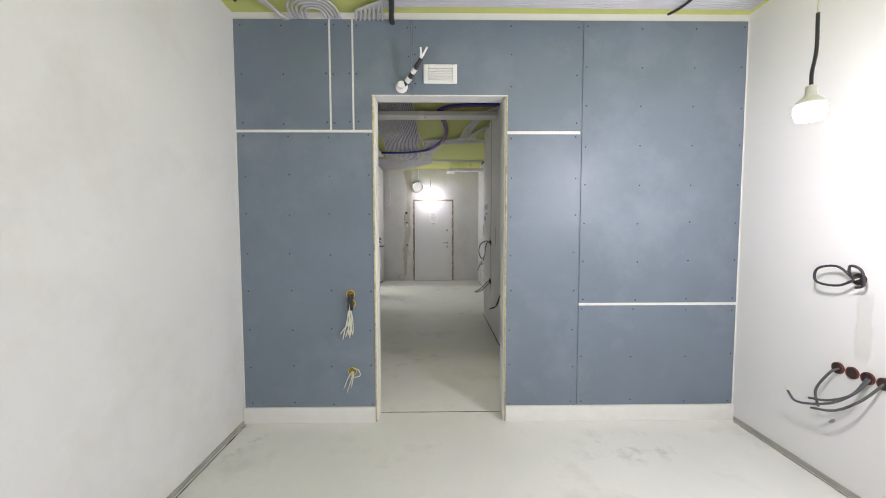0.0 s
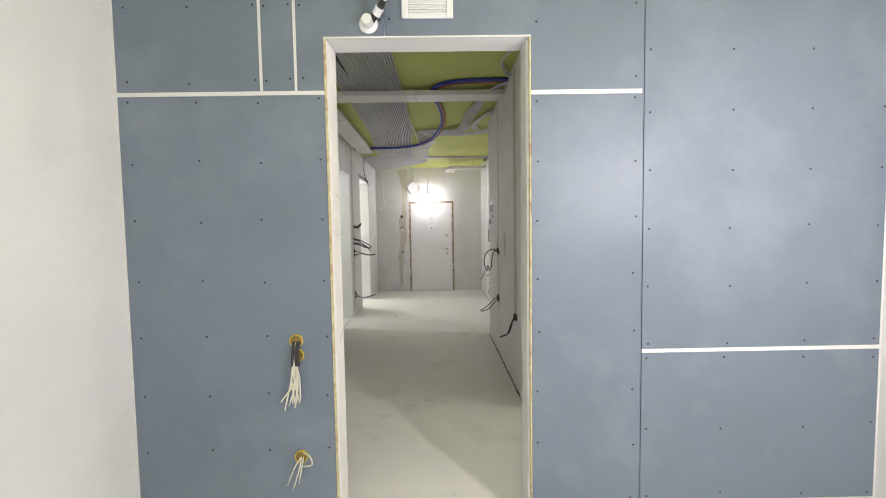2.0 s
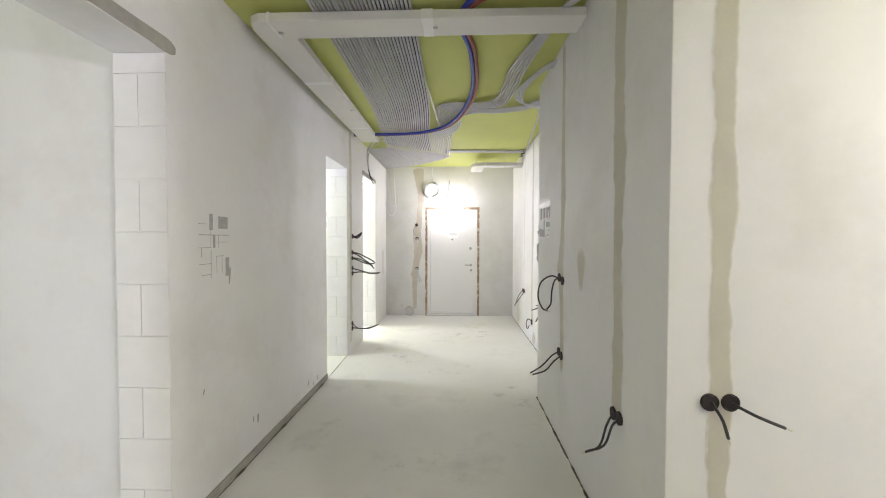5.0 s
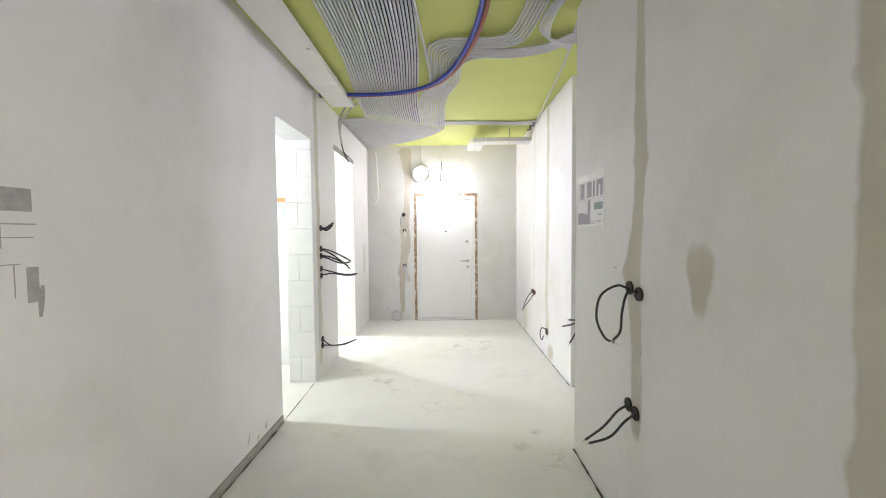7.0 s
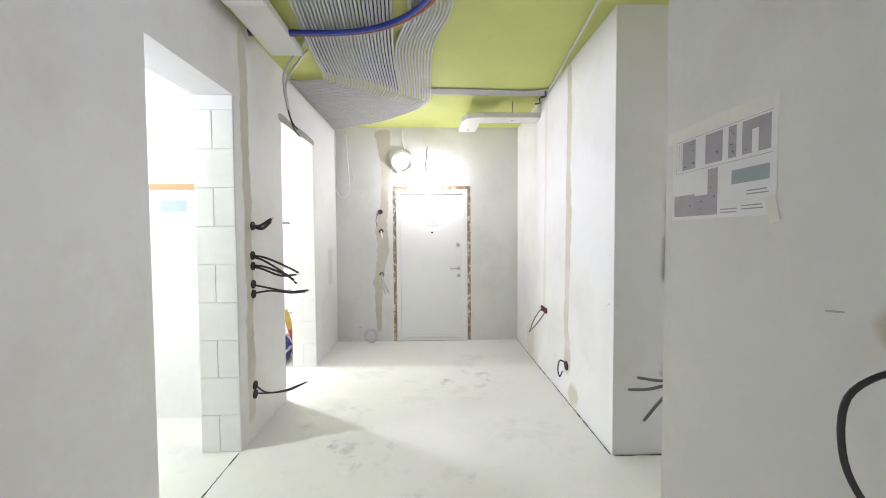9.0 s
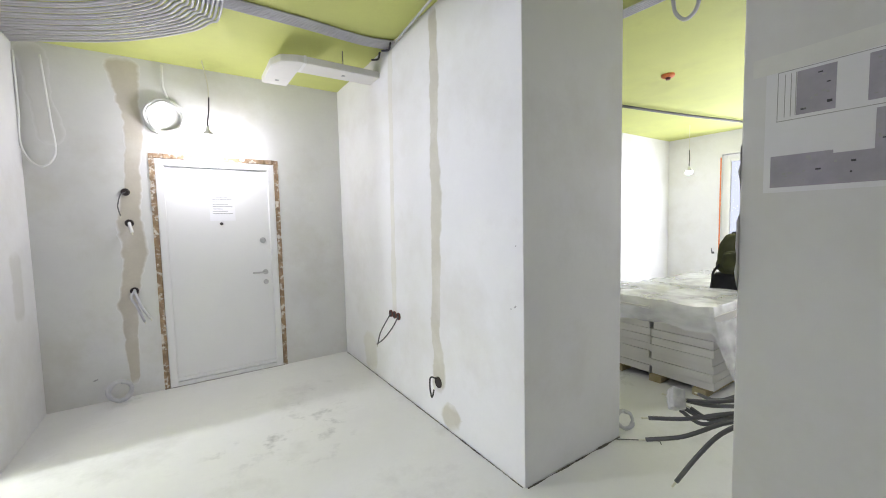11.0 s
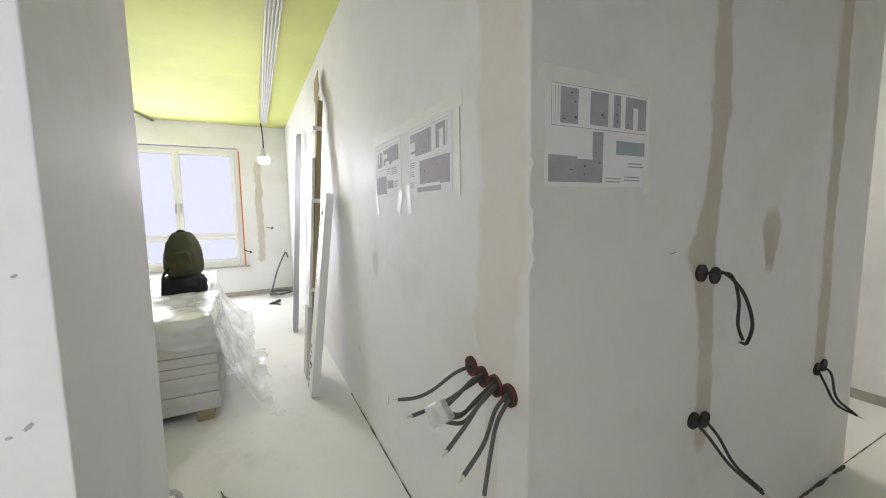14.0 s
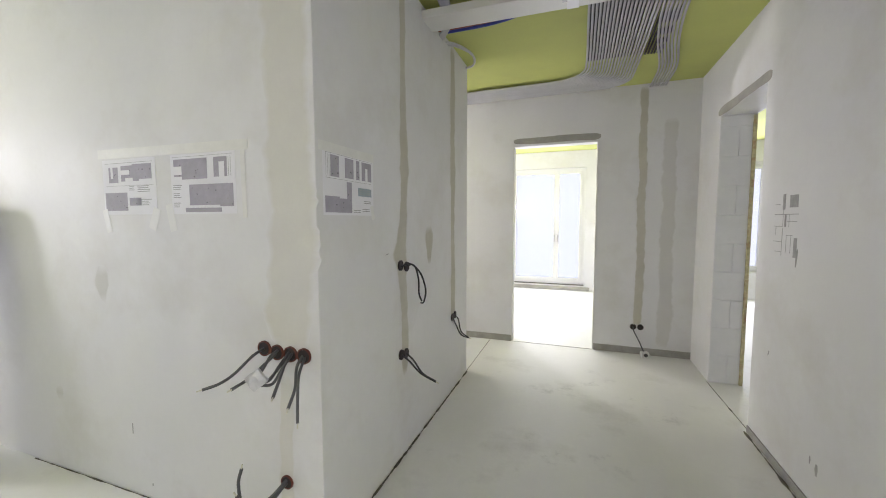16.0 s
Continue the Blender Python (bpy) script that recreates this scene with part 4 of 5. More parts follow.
# ---- filler strips and patches on the walls ----
def filler(m, points, width, label="beige filler patch over a cable chase", mat=FILLER, seed=0.0):
    """A ragged strip of filler on local x-y through points (x, y) or (x, y, share of the width), a few millimetres proud."""
    line = [Vector((q[0], q[1], q[2] if len(q) > 2 else 1.0)) for q in points]
    dense = []
    for a, b in zip(line, line[1:]):
        n = max(2, int((b - a).xy.length / 0.02))
        dense += [a.lerp(b, k / n) for k in range(n)]
    dense.append(line[-1])
    bm = bmesh.new()
    thick = bm.verts.layers.float.new("thickness")
    rows = []
    for i, d in enumerate(dense):
        q = Vector((d.x, d.y, 0))
        way = (dense[min(i + 1, len(dense) - 1)] - dense[max(i - 1, 0)]).xy.normalized()
        side = Vector((way.y, -way.x, 0))
        near = min(i, len(dense) - 1 - i)
        end = (0.45, 0.75, 0.9, 0.97)[near] if near < 4 else 1.0
        q += side * 0.09 * width * noise.noise(Vector((seed * 1.7, q.y * 2.3, q.x * 2.3)))
        wl, wr = (0.5 * width * d.z * end * (1 + 0.38 * noise.noise(Vector((seed + k, q.y * 3.4, q.x * 4))) + 0.26 * noise.noise(Vector((seed - k, q.y * 11.0, 3)))
                                             + 0.12 * noise.noise(Vector((seed, q.y * 37.0, k)))) for k in (5.1, 9.7))
        rows.append([bm.verts.new(q - side * wl), bm.verts.new(q - side * wl * 0.7 + Vector((0, 0, 0.0008))), bm.verts.new(q + side * wr * 0.7 + Vector((0, 0, 0.0008))), bm.verts.new(q + side * wr)])
    for a, b in zip(rows, rows[1:]):
        for k in range(3):
            bm.faces.new((a[k], a[k + 1], b[k + 1], b[k]))
    for i, row in enumerate(rows):
        for k in (1, 2):
            row[k][thick] = min(1.0, 0.34 * min(i, len(rows) - 1 - i))
    ob = setting("trim", bm, mat, label, "plaster patch")
    ob.matrix_world = m @ pose(0, 0, 0.0006 + 0.0022 * (seed % 1 > 0.4))
    return ob


filler(W1(5.51, 0), [(0, 0.50, 0.8), (0.0, 0.9), (-0.03, 1.15, 1.25), (-0.045, 1.26, 1.8), (-0.01, 1.42, 1.0), (0, 1.6), (0.015, 1.75, 1.2), (0, 2.1, 0.8), (0, 2.86, 0.7)], 0.105, seed=1)
filler(W1(4.56, 0), [(0, 0.6), (0.01, 1.0), (0.0, 1.3, 0.8), (0, 1.8, 1.1), (0, 2.86)], 0.12, seed=3)
filler(W1(5.10, 0), [(0.01, 1.15, 0.6), (0.0, 1.25, 0.8), (0, 1.36, 1.1), (0, 1.43, 1.0)], 0.14, seed=4)
filler(W3(8.87, 0), [(0, 0.6, 1.3), (0, 0.8, 1.0), (0, 1.05), (0.02, 1.8, 0.8), (0.05, 2.86, 0.9)], 0.09, mat=FILLER_PALE, seed=5)
filler(W3(8.2, 0), [(0, 0.22, 1.6), (0, 0.42, 1.5), (-0.02, 0.6, 1.0), (0.0, 1.2), (0.01, 1.45, 1.2), (0.02, 2.0, 0.9), (0.03, 2.86, 0.9)], 0.125, seed=6)
filler(W3(9.45, 0), [(0.06, 0.01, 0.7), (0.02, 0.12, 1.0), (0, 0.3, 1.0), (0.0, 0.4, 0.6)], 0.34, mat=FILLER_PALE, seed=7)
filler(W3(8.05, 0), [(0.04, 0.01, 0.9), (0, 0.1), (0, 0.2, 0.7)], 0.24, seed=8)
filler(W2(1.01, 0), [(-0.01, 0.90, 0.8), (0, 1.1), (0, 1.6), (0, 2.2), (0, 2.86)], 0.235, mat=FILLER_PALE, seed=9)
filler(W2(1.06, 0), [(0, 0.02, 0.7), (0, 0.3, 1.2), (0, 0.45, 1.0), (0, 0.8)], 0.08, mat=FILLER_PALE, seed=10)
filler(W2(2.25, 0), [(0.01, 1.03, 0.5), (0, 1.12, 1.0), (0, 1.23, 0.7)], 0.13, seed=11, mat=FILLER_GREY)
filler(W2(2.7, 0), [(0.0, 0.42, 0.6), (0, 0.5, 0.8)], 0.11, seed=11.2, mat=FILLER_GREY)
filler(WE(-0.63, 0), [(-0.07, 0.10, 0.35), (-0.07, 0.5, 0.55), (-0.06, 0.8, 0.8), (-0.02, 1.2, 0.9), (-0.02, 1.5, 1.1), (0.0, 1.75, 0.7), (0.03, 2.1, 0.6), (0.03, 2.35, 0.75), (0.0, 2.86, 1.25)], 0.19, "brownish filler strip over a cable chase", FILLER_BROWN, seed=12)
filler(WE(-1.13, 0), [(0.04, 2.1, 0.9), (0.0, 2.5, 1.0), (-0.04, 2.86, 1.1)], 0.16, "feathered grey strip above the drooping cable", FILLER_GREY, seed=12.3)
filler(WB(-0.745, 0), [(0, 0.3), (0.01, 1.2), (0, 2.2), (0, 2.85)], 0.085, seed=13)
filler(WB(-1.0, 0), [(0, 0.1), (0, 1.3), (0, 2.5)], 0.14, "grey plaster patch along the corner", FILLER_GREY, seed=14)
filler(E1(1.055, 0), [(0, 0.3), (0, 0.9), (0, 1.6), (0, 2.86)], 0.085, seed=15)
filler(WW(7.66, 0), [(0, 0.1), (0, 0.9), (0, 1.6), (-0.03, 2.86)], 0.12, seed=16)
filler(WW(9.8, 0), [(0, 0.8), (0, 1.3)], 0.22, "grey plaster patch", FILLER_GREY, seed=17)
filler(W5(2.1, 0), [(0, 0.7), (0.0, 1.1)], 0.09, "grey damp filler strip", FILLER_GREY, seed=18)
filler(W5(1.92, 0), [(0, 2.45), (0, 2.86)], 0.12, seed=19)
filler(face_m(7.45, 6.8, 0, "-x"), [(0, 0.55), (0, 2.3)], 0.12, seed=20)
filler(WB(0.15, 0), [(-0.46, 2.372), (0, 2.376), (0.48, 2.37)], 0.07, "rough grey lintel edge above the doorway", SCREED, seed=21)
filler(WW(8.73, 0), [(-0.5, 2.44), (0, 2.445), (0.48, 2.44)], 0.06, "rough grey lintel edge above the doorway", SCREED, seed=22)
filler(WW(4.08, 0), [(-0.5, 2.385), (0, 2.39), (0.5, 2.385)], 0.07, "rough grey lintel edge above the doorway", SCREED, seed=23)

# ---- feet of the walls ----
for lo, hi in [((-1.26, 3.061, 0), (-0.312, 3.068, 0.075)), ((0.617, 3.061, 0), (3.9, 3.068, 0.075)), ((-1.2595, -0.7, 0), (-1.251, 2.9, 0.028)), ((2.281, -0.7, 0), (2.2895, 2.9, 0.03)),
               ((-1.2595, 4.53, 0), (-1.25, 6.72, 0.05)), ((7.44, 6.34, 0), (7.4495, 9.7, 0.08))]:
    setting("baseboard", box(lo, hi, 0.002), SCREED, "rough unplastered grey foot of the wall", "baseboard")


def gap(a, b, width, seed):
    """A ragged dark gap along the foot of a wall, lying on the floor."""
    a, b = Vector((*a, 0)), Vector((*b, 0))
    n = max(4, int((b - a).length / 0.025))
    side = Vector((-(b - a).y, (b - a).x, 0)).normalized()
    bm, rows = bmesh.new(), []
    for k in range(n + 1):
        q = a.lerp(b, k / n)
        w = width * max(0.08, 0.5 + 1.1 * noise.noise(Vector((k * 0.21, seed, 0))) + 0.5 * noise.noise(Vector((k * 0.9, seed, 4))))
        rows.append([bm.verts.new(q - side * w * 0.5 + Vector((0, 0, 0.001))), bm.verts.new(q + Vector((0, 0, 0.004))), bm.verts.new(q + side * w * 0.5 + Vector((0, 0, 0.001)))])
    for p, q in zip(rows, rows[1:]):
        for k in range(2):
            bm.faces.new((p[k], p[k + 1], q[k + 1], q[k]))
    return setting("trim", bm, DIRT, "ragged dark gap between floor and wall", "floor gap")


gap((0.863, 4.14), (0.863, 6.32), 0.024, 1)
gap((0.9, 6.337), (3.0, 6.337), 0.012, 2)
gap((1.173, 7.37), (1.173, 10.1), 0.013, 3)
gap((1.19, 7.352), (2.04, 7.352), 0.02, 4)
gap((-1.24, 4.53), (-1.24, 6.7), 0.022, 5)
gap((-0.3, 3.06), (0.61, 3.06), 0.012, 6)
gap((-1.25, 3.66), (-1.27, 4.5), 0.012, 8)
gap((-1.25, 6.75), (-1.27, 7.48), 0.012, 9)
gap((0.87, 4.13), (0.87, 3.07), 0.01, 10)
gap((-0.5, 10.118), (0.54, 10.12), 0.014, 11)
gap((-1.235, 0.0), (-1.235, 2.88), 0.012, 12)
gap((2.268, 0.0), (2.268, 2.88), 0.012, 13)

# ---- sheets of drawings ----
def drawing(m, w, h, label, blocks, blanks, lines, rules):
    """A printed sheet on local x-y: grey fields, white cut-outs in them, lines of text and thin rules, in shares of its size."""
    ob = thing("plan_sheet", m, label, "drawing", "printed plans")
    part("sheet", box((0, 0, 0), (w, h, 0.0012)), PAPER, ob)
    for a, b, c, d in blocks:
        q = part("printed_block", box((a * w, b * h, 0.0012), (c * w, d * h, 0.0016)), INK, ob)
        for _ in range(int(6 + 90 * (c - a) * (d - b))):
            u, v = random.uniform(a + 0.01, c - 0.03), random.uniform(b + 0.02, d - 0.04)
            part("printed_mark", box((u * w, v * h, 0.0016), ((u + random.uniform(0.006, 0.022)) * w, (v + random.uniform(0.006, 0.02)) * h, 0.0018)), random.choice((INK_DARK, PENCIL, PENCIL)), q)
    for a, b, c, d in blanks:
        part("printed_blank", box((a * w, b * h, 0.0016), (c * w, d * h, 0.002)), PAPER, ob)
    for a, b, c, n in lines:
        for k in range(n):
            part("text_line", box((a * w, (b - 0.032 * k) * h, 0.0012), ((c - 0.3 * (c - a) * random.random()) * w, (b - 0.032 * k + 0.012) * h, 0.0016)), PENCIL, ob)
    for a, b, c, d in rules:
        part("printed_rule", box((a * w, b * h, 0.0012), (c * w, d * h, 0.0015)), PENCIL, ob)
    return ob


sheet_1 = drawing(W1(6.285, 1.485), 0.41, 0.28, "printed floor plan sheet taped to the hall wall",
                  [(0.13, 0.59, 0.28, 0.92), (0.39, 0.60, 0.56, 0.92), (0.615, 0.60, 0.685, 0.92), (0.735, 0.60, 0.955, 0.92), (0.03, 0.04, 0.42, 0.29), (0.42, 0.04, 0.52, 0.54)],
                  [(0.815, 0.60, 0.865, 0.82), (0.28, 0.265, 0.42, 0.295)], [(0.78, 0.24, 0.95, 2), (0.74, 0.10, 0.96, 2), (0.55, 0.08, 0.72, 2)],
                  [(0.05, 0.56, 0.97, 0.565), (0.05, 0.94, 0.97, 0.945), (0.05, 0.56, 0.053, 0.94), (0.08, 0.59, 0.083, 0.92), (0.105, 0.59, 0.108, 0.92), (0.125, 0.59, 0.128, 0.92)])
part("title_block", box((0.65 * 0.41, 0.33 * 0.28, 0.0012), (0.95 * 0.41, 0.47 * 0.28, 0.0016)), INK_BLUE, sheet_1)
for k in range(3):
    part("title_rule", box((0.66 * 0.41, (0.36 + 0.035 * k) * 0.28, 0.0016), (0.94 * 0.41, (0.365 + 0.035 * k) * 0.28, 0.0018)), PENCIL, sheet_1)
drawing(W2(2.185, 1.493), 0.39, 0.275, "printed room plan sheet taped to the plaster wall",
        [(0.03, 0.07, 0.46, 0.40), (0.36, 0.60, 0.58, 0.88), (0.58, 0.60, 0.93, 0.90), (0.12, 0.58, 0.30, 0.86), (0.50, 0.16, 0.72, 0.30)],
        [(0.36, 0.72, 0.52, 0.80), (0.44, 0.58, 0.58, 0.66), (0.16, 0.66, 0.20, 0.86), (0.7, 0.58, 0.93, 0.63)],
        [(0.66, 0.50, 0.92, 4), (0.66, 0.26, 0.92, 4), (0.50, 0.50, 0.62, 3)], [(0.05, 0.93, 0.95, 0.936), (0.05, 0.52, 0.95, 0.525)])
drawing(W2(1.69, 1.493), 0.40, 0.275, "printed elevation sheet taped to the plaster wall",
        [(0.05, 0.58, 0.58, 0.92), (0.68, 0.60, 0.88, 0.92), (0.29, 0.12, 0.96, 0.49), (0.22, 0.03, 0.78, 0.10)],
        [(0.05, 0.66, 0.18, 0.80), (0.05, 0.58, 0.18, 0.63), (0.76, 0.60, 0.84, 0.84), (0.29, 0.12, 0.76, 0.145)],
        [(0.03, 0.48, 0.2, 3), (0.03, 0.34, 0.16, 3), (0.03, 0.18, 0.14, 3)], [(0.9, 0.60, 0.904, 0.92), (0.93, 0.60, 0.934, 0.92), (0.03, 0.955, 0.96, 0.96)])
TAPE = material("masking_tape", (0.80, 0.80, 0.76), 0.45, vary=0.05, scale=20, fine=90, bump=0.1)
for x0, z0, w, h, turn in ((1.715, 1.795, 1.0, 0.045, -0.6), (1.70, 1.475, 0.045, 0.13, 12), (1.815, 1.47, 0.05, 0.11, -24), (2.17, 1.46, 0.04, 0.12, 14), (1.245, 1.62, 0.025, 0.29, 0.5)):
    q = link("masking_tape", box((-w / 2, -h / 2, 0.0013), (w / 2, h / 2, 0.0022)), TAPE)
    q.matrix_world = W2(x0, z0) @ pose(0, 0, 0.0, 0, 0, turn)
    tagged(q, "strip of white masking tape holding plan sheets", "tape", "tape strips")
for y0, z0, w, h, turn in ((6.09, 1.772, 0.44, 0.04, 0.5), (5.885, 1.50, 0.03, 0.07, 15)):
    q = link("masking_tape", box((-w / 2, -h / 2, 0.0013), (w / 2, h / 2, 0.0022)), TAPE)
    q.matrix_world = W1(y0, z0) @ pose(0, 0, 0.0, 0, 0, turn)
    tagged(q, "strip of white masking tape holding a plan sheet", "tape", "tape strips")
sketch = thing("wall_sketch", WW(4.73, 1.25), "faint pencil sketch drawn on the white wall", "drawing")
for a, b, c, d in [(0.0, 0.30, 0.06, 0.303), (0.0, 0.24, 0.27, 0.244), (0.0, 0.17, 0.1, 0.173), (0.1, 0.17, 0.103, 0.3), (0.02, 0.12, 0.024, 0.17), (0.0, 0.08, 0.1, 0.083), (0.1, 0.0, 0.104, 0.16), (0.15, 0.02, 0.153, 0.12),
                   (0.15, 0.12, 0.22, 0.123), (0.15, 0.2, 0.26, 0.203), (0.2, 0.02, 0.203, 0.12), (0.02, 0.02, 0.1, 0.023), (0.17, 0.17, 0.173, 0.24)]:
    part("pencil_line", box((a, b, 0.0003), (c, d, 0.001)), PENCIL, sketch)
for a, b, c, d in [(0.09, 0.27, 0.12, 0.36), (0.17, 0.28, 0.26, 0.35), (0.235, 0.0, 0.27, 0.11), (0.12, 0.17, 0.14, 0.24)]:
    part("shaded_field", box((a, b, 0.0003), (c, d, 0.001)), PENCIL, sketch)


# ---- entrance hall coils ----
def ring(m, r, turns, tube, mat, name, label, tail=()):
    pts = []
    for k in range(turns * 10 + 1):
        a = 2 * math.pi * k / 10 + 1.3
        rr = r * (1 + 0.12 * math.sin(k * 0.77))
        pts.append((rr * math.cos(a), rr * math.sin(a), 0.012 + 0.03 * ((k * 0.618) % 1) ))
    ob = thing(name, m, label, "cable coil")
    part("coil", tube_bm([*tail, *pts], tube, 7, 3), mat, ob, smooth=True)
    return ob


ring(WE(-0.36, 2.40), 0.135, 5, 0.010, WHITEPVC, "cable_coil", "coil of white conduit hanging above the entrance door", [(0.0, 0.44, 0.03), (0.0, 0.25, 0.03)])
ring(pose(-0.80, 10.02, 0.10, 70, 0, 20), 0.075, 3, 0.012, CONDUIT, "cable_coil", "coil of grey conduit standing on the floor by the door")
droop = thing("drooping_cable", WE(-1.16, 2.05), "white cable drooping in a loop on the entry wall", "cable")
part("cable", tube_bm([(-0.09, 0.72, 0.02), (-0.09, 0.3, 0.02), (-0.09, 0.02, 0.03), (0.0, -0.12, 0.03), (0.09, -0.02, 0.03), (0.08, 0.25, 0.03), (0.05, 0.72, 0.02)], 0.008, 7), WHITEPVC, droop, smooth=True)
ring(pose(2.15, 7.40, 0.062, 60, 0, -30), 0.055, 3, 0.009, CONDUIT, "cable_coil", "coil of grey conduit on the floor at the wall end")

stick = thing("wire_offcut", pose(1.99, 7.345, 0.006), "thin bent wire offcut lying on the floor", "wire")
part("wire", tube_bm([(0, 0, 0), (0.1, -0.09, 0.003), (0.2, -0.175, 0.002)], 0.0035, 6, 5), CABLE_GREY, stick, smooth=True)
part("cross_end", tube_bm([(0.17, -0.2, 0.002), (0.2, -0.175, 0.004), (0.245, -0.16, 0.002)], 0.003, 6, 4), CABLE_GREY, stick, smooth=True)

# ---- living room ----
def leaning(name, foot, top, width, depth, mat, label, category, bevel=0.004):
    """A long thing that leans on the core wall, from its foot on the floor."""
    foot, top = Vector(foot), Vector(top)
    z = (top - foot).normalized()
    x = Vector((1, 0, 0))
    x = (x - x.dot(z) * z).normalized()
    y = z.cross(x)
    m = Matrix((x, y, z)).transposed().to_4x4()
    m.translation = foot
    ob = thing(name, m, label, category)
    return ob, (top - foot).length


carton, ln = leaning("long_carton", (3.16, 6.60, 0.0), (3.22, 6.41, 1.56), 0.2, 0.06, TILEBOX, "long white tile carton leaning on the wall", "box")
part("body", box((-0.10, -0.03, 0.0), (0.10, 0.03, ln), 0.004), WHITEPVC, carton)
for z0 in (0.03, ln - 0.75):
    for k in range(8 if z0 < 0.1 else 14):
        part("print_bar", box((0.035, 0.03, z0 + 0.045 * k), (0.068, 0.0308, z0 + 0.045 * k + 0.028)), INK_DARK if z0 < 0.1 else PENCIL, carton)
for z0 in (0.22, ln - 0.15):
    part("grip_hole", lathe([(0.022, 0.0), (0.022, 0.001)], 14), INK_DARK, carton).matrix_local = pose(0.0, 0.031, z0, -90)
card, ln = leaning("cardboard_wrap", (3.5, 6.56, 0.0), (3.58, 6.39, 2.34), 0.2, 0.05, CARD, "tall torn brown cardboard wrap leaning on the wall", "cardboard")
bm = box((-0.095, -0.02, 0.0), (0.03, 0.022, ln), 0.0)
bmesh.ops.subdivide_edges(bm, edges=[e for e in bm.edges if e.calc_length() > 1], cuts=24, use_grid_fill=True)
for v in bm.verts:
    v.co.x += 0.02 * noise.noise(Vector((v.co.x * 9, 0, v.co.z * 5)))
part("sleeve", bm, CARD, card)
part("carton_core", box((-0.07, 0.024, 0.0), (0.09, 0.05, ln * 0.80), 0.004), WHITEPVC, card, "white carton inside the torn wrap")
part("lower_carton", box((-0.09, 0.03, 0.0), (0.09, 0.06, 0.62), 0.004), TILEBOX, card)
bm = bmesh.new()
outline = [(-0.06, -0.03), (0.06, -0.05), (0.10, 0.04), (0.2, 0.12), (0.26, 0.30), (0.05, 0.34), (0.06, 0.26), (-0.02, 0.2), (0.02, 0.12), (-0.06, 0.08)]
a, b = ([bm.verts.new((x, y, z + ln - 0.04)) for x, z in outline] for y in (0.0, 0.006))
bm.faces.new(a)
bm.faces.new(b[::-1])
for k in range(len(a)):
    bm.faces.new((a[k], a[(k + 1) % len(a)], b[(k + 1) % len(a)], b[k]))
part("torn_flap", bm, CARD, card, "torn cardboard flap")
for z0 in (0.75, 1.5, 2.1):
    part("tape_band", box((-0.1, -0.022, z0), (0.1, 0.054, z0 + 0.035), 0.003), WHITEPVC, card, "clear tape band")
prof, ln = leaning("metal_profile", (4.88, 6.55, 0.0), (5.0, 6.39, 2.33), 0.06, 0.04, ALU, "tall grey metal profile leaning on the wall", "profile")
bm = bmesh.new()
for lo, hi in [((-0.05, -0.02, 0), (0.05, -0.014, ln)), ((-0.05, -0.014, 0), (-0.044, 0.03, ln)), ((0.044, -0.014, 0), (0.05, 0.03, ln))]:
    bm_box(bm, lo, hi)
part("channel", bm, ALU, prof)
prof2, ln = leaning("metal_profile", (5.35, 6.52, 0.0), (5.42, 6.38, 1.8), 0.06, 0.04, ALU, "shorter grey metal profile leaning on the wall", "profile")
part("channel", box((-0.03, -0.02, 0), (0.03, 0.02, ln), 0.003), ALU, prof2)

# stacks of cartons under plastic film
base = None
for sx, sy, nx, layers, z1 in ((3.08, 7.22, 1, 9, 0.66), (4.25, 7.42, 2, 8, 0.60), (3.15, 8.5, 2, 7, 0.55)):
    pal = thing("pallet", pose(sx, sy, 0), "wooden pallet under a stack of tile cartons", "pallet", "pallets")
    for k in range(3):
        part("runner", box((0.0, 0.05 + 0.35 * k, 0.0), (0.62 * nx + 0.3, 0.15 + 0.35 * k, 0.06), 0.004), CARD, pal)
    hh = (z1 - 0.061) / layers
    for k in range(layers):
        for c in range(nx):
            for r in range(2):
                q = thing("tile_carton", pose(sx + 0.02 + 0.66 * c + random.uniform(-0.012, 0.012), sy + 0.005 + 0.5 * r + random.uniform(-0.012, 0.012), 0.061 + hh * k), "pale grey tile carton in a plastic-covered stack", "box", "tile cartons")
                if base is None:
                    base = bpy.data.meshes.new("carton")
                    bm = box((0, 0, 0.001), (0.64, 0.485, 0.064), 0.003)
                    bm.to_mesh(base)
                    bm.free()
                    base.materials.append(TILEBOX)
                p = new("carton", base)
                p.parent = q
                p.scale = (1, 1, hh / 0.0655)

tan = thing("small_carton", pose(3.3, 8.55, 0.60, 0, 0, 8), "small tan cardboard box on the covered cartons", "box")
part("body", box((0, 0, 0), (0.35, 0.3, 0.13), 0.004), CARD, tan)
part("tape", box((0.15, -0.001, 0.05), (0.2, 0.301, 0.131)), TAPE, tan)


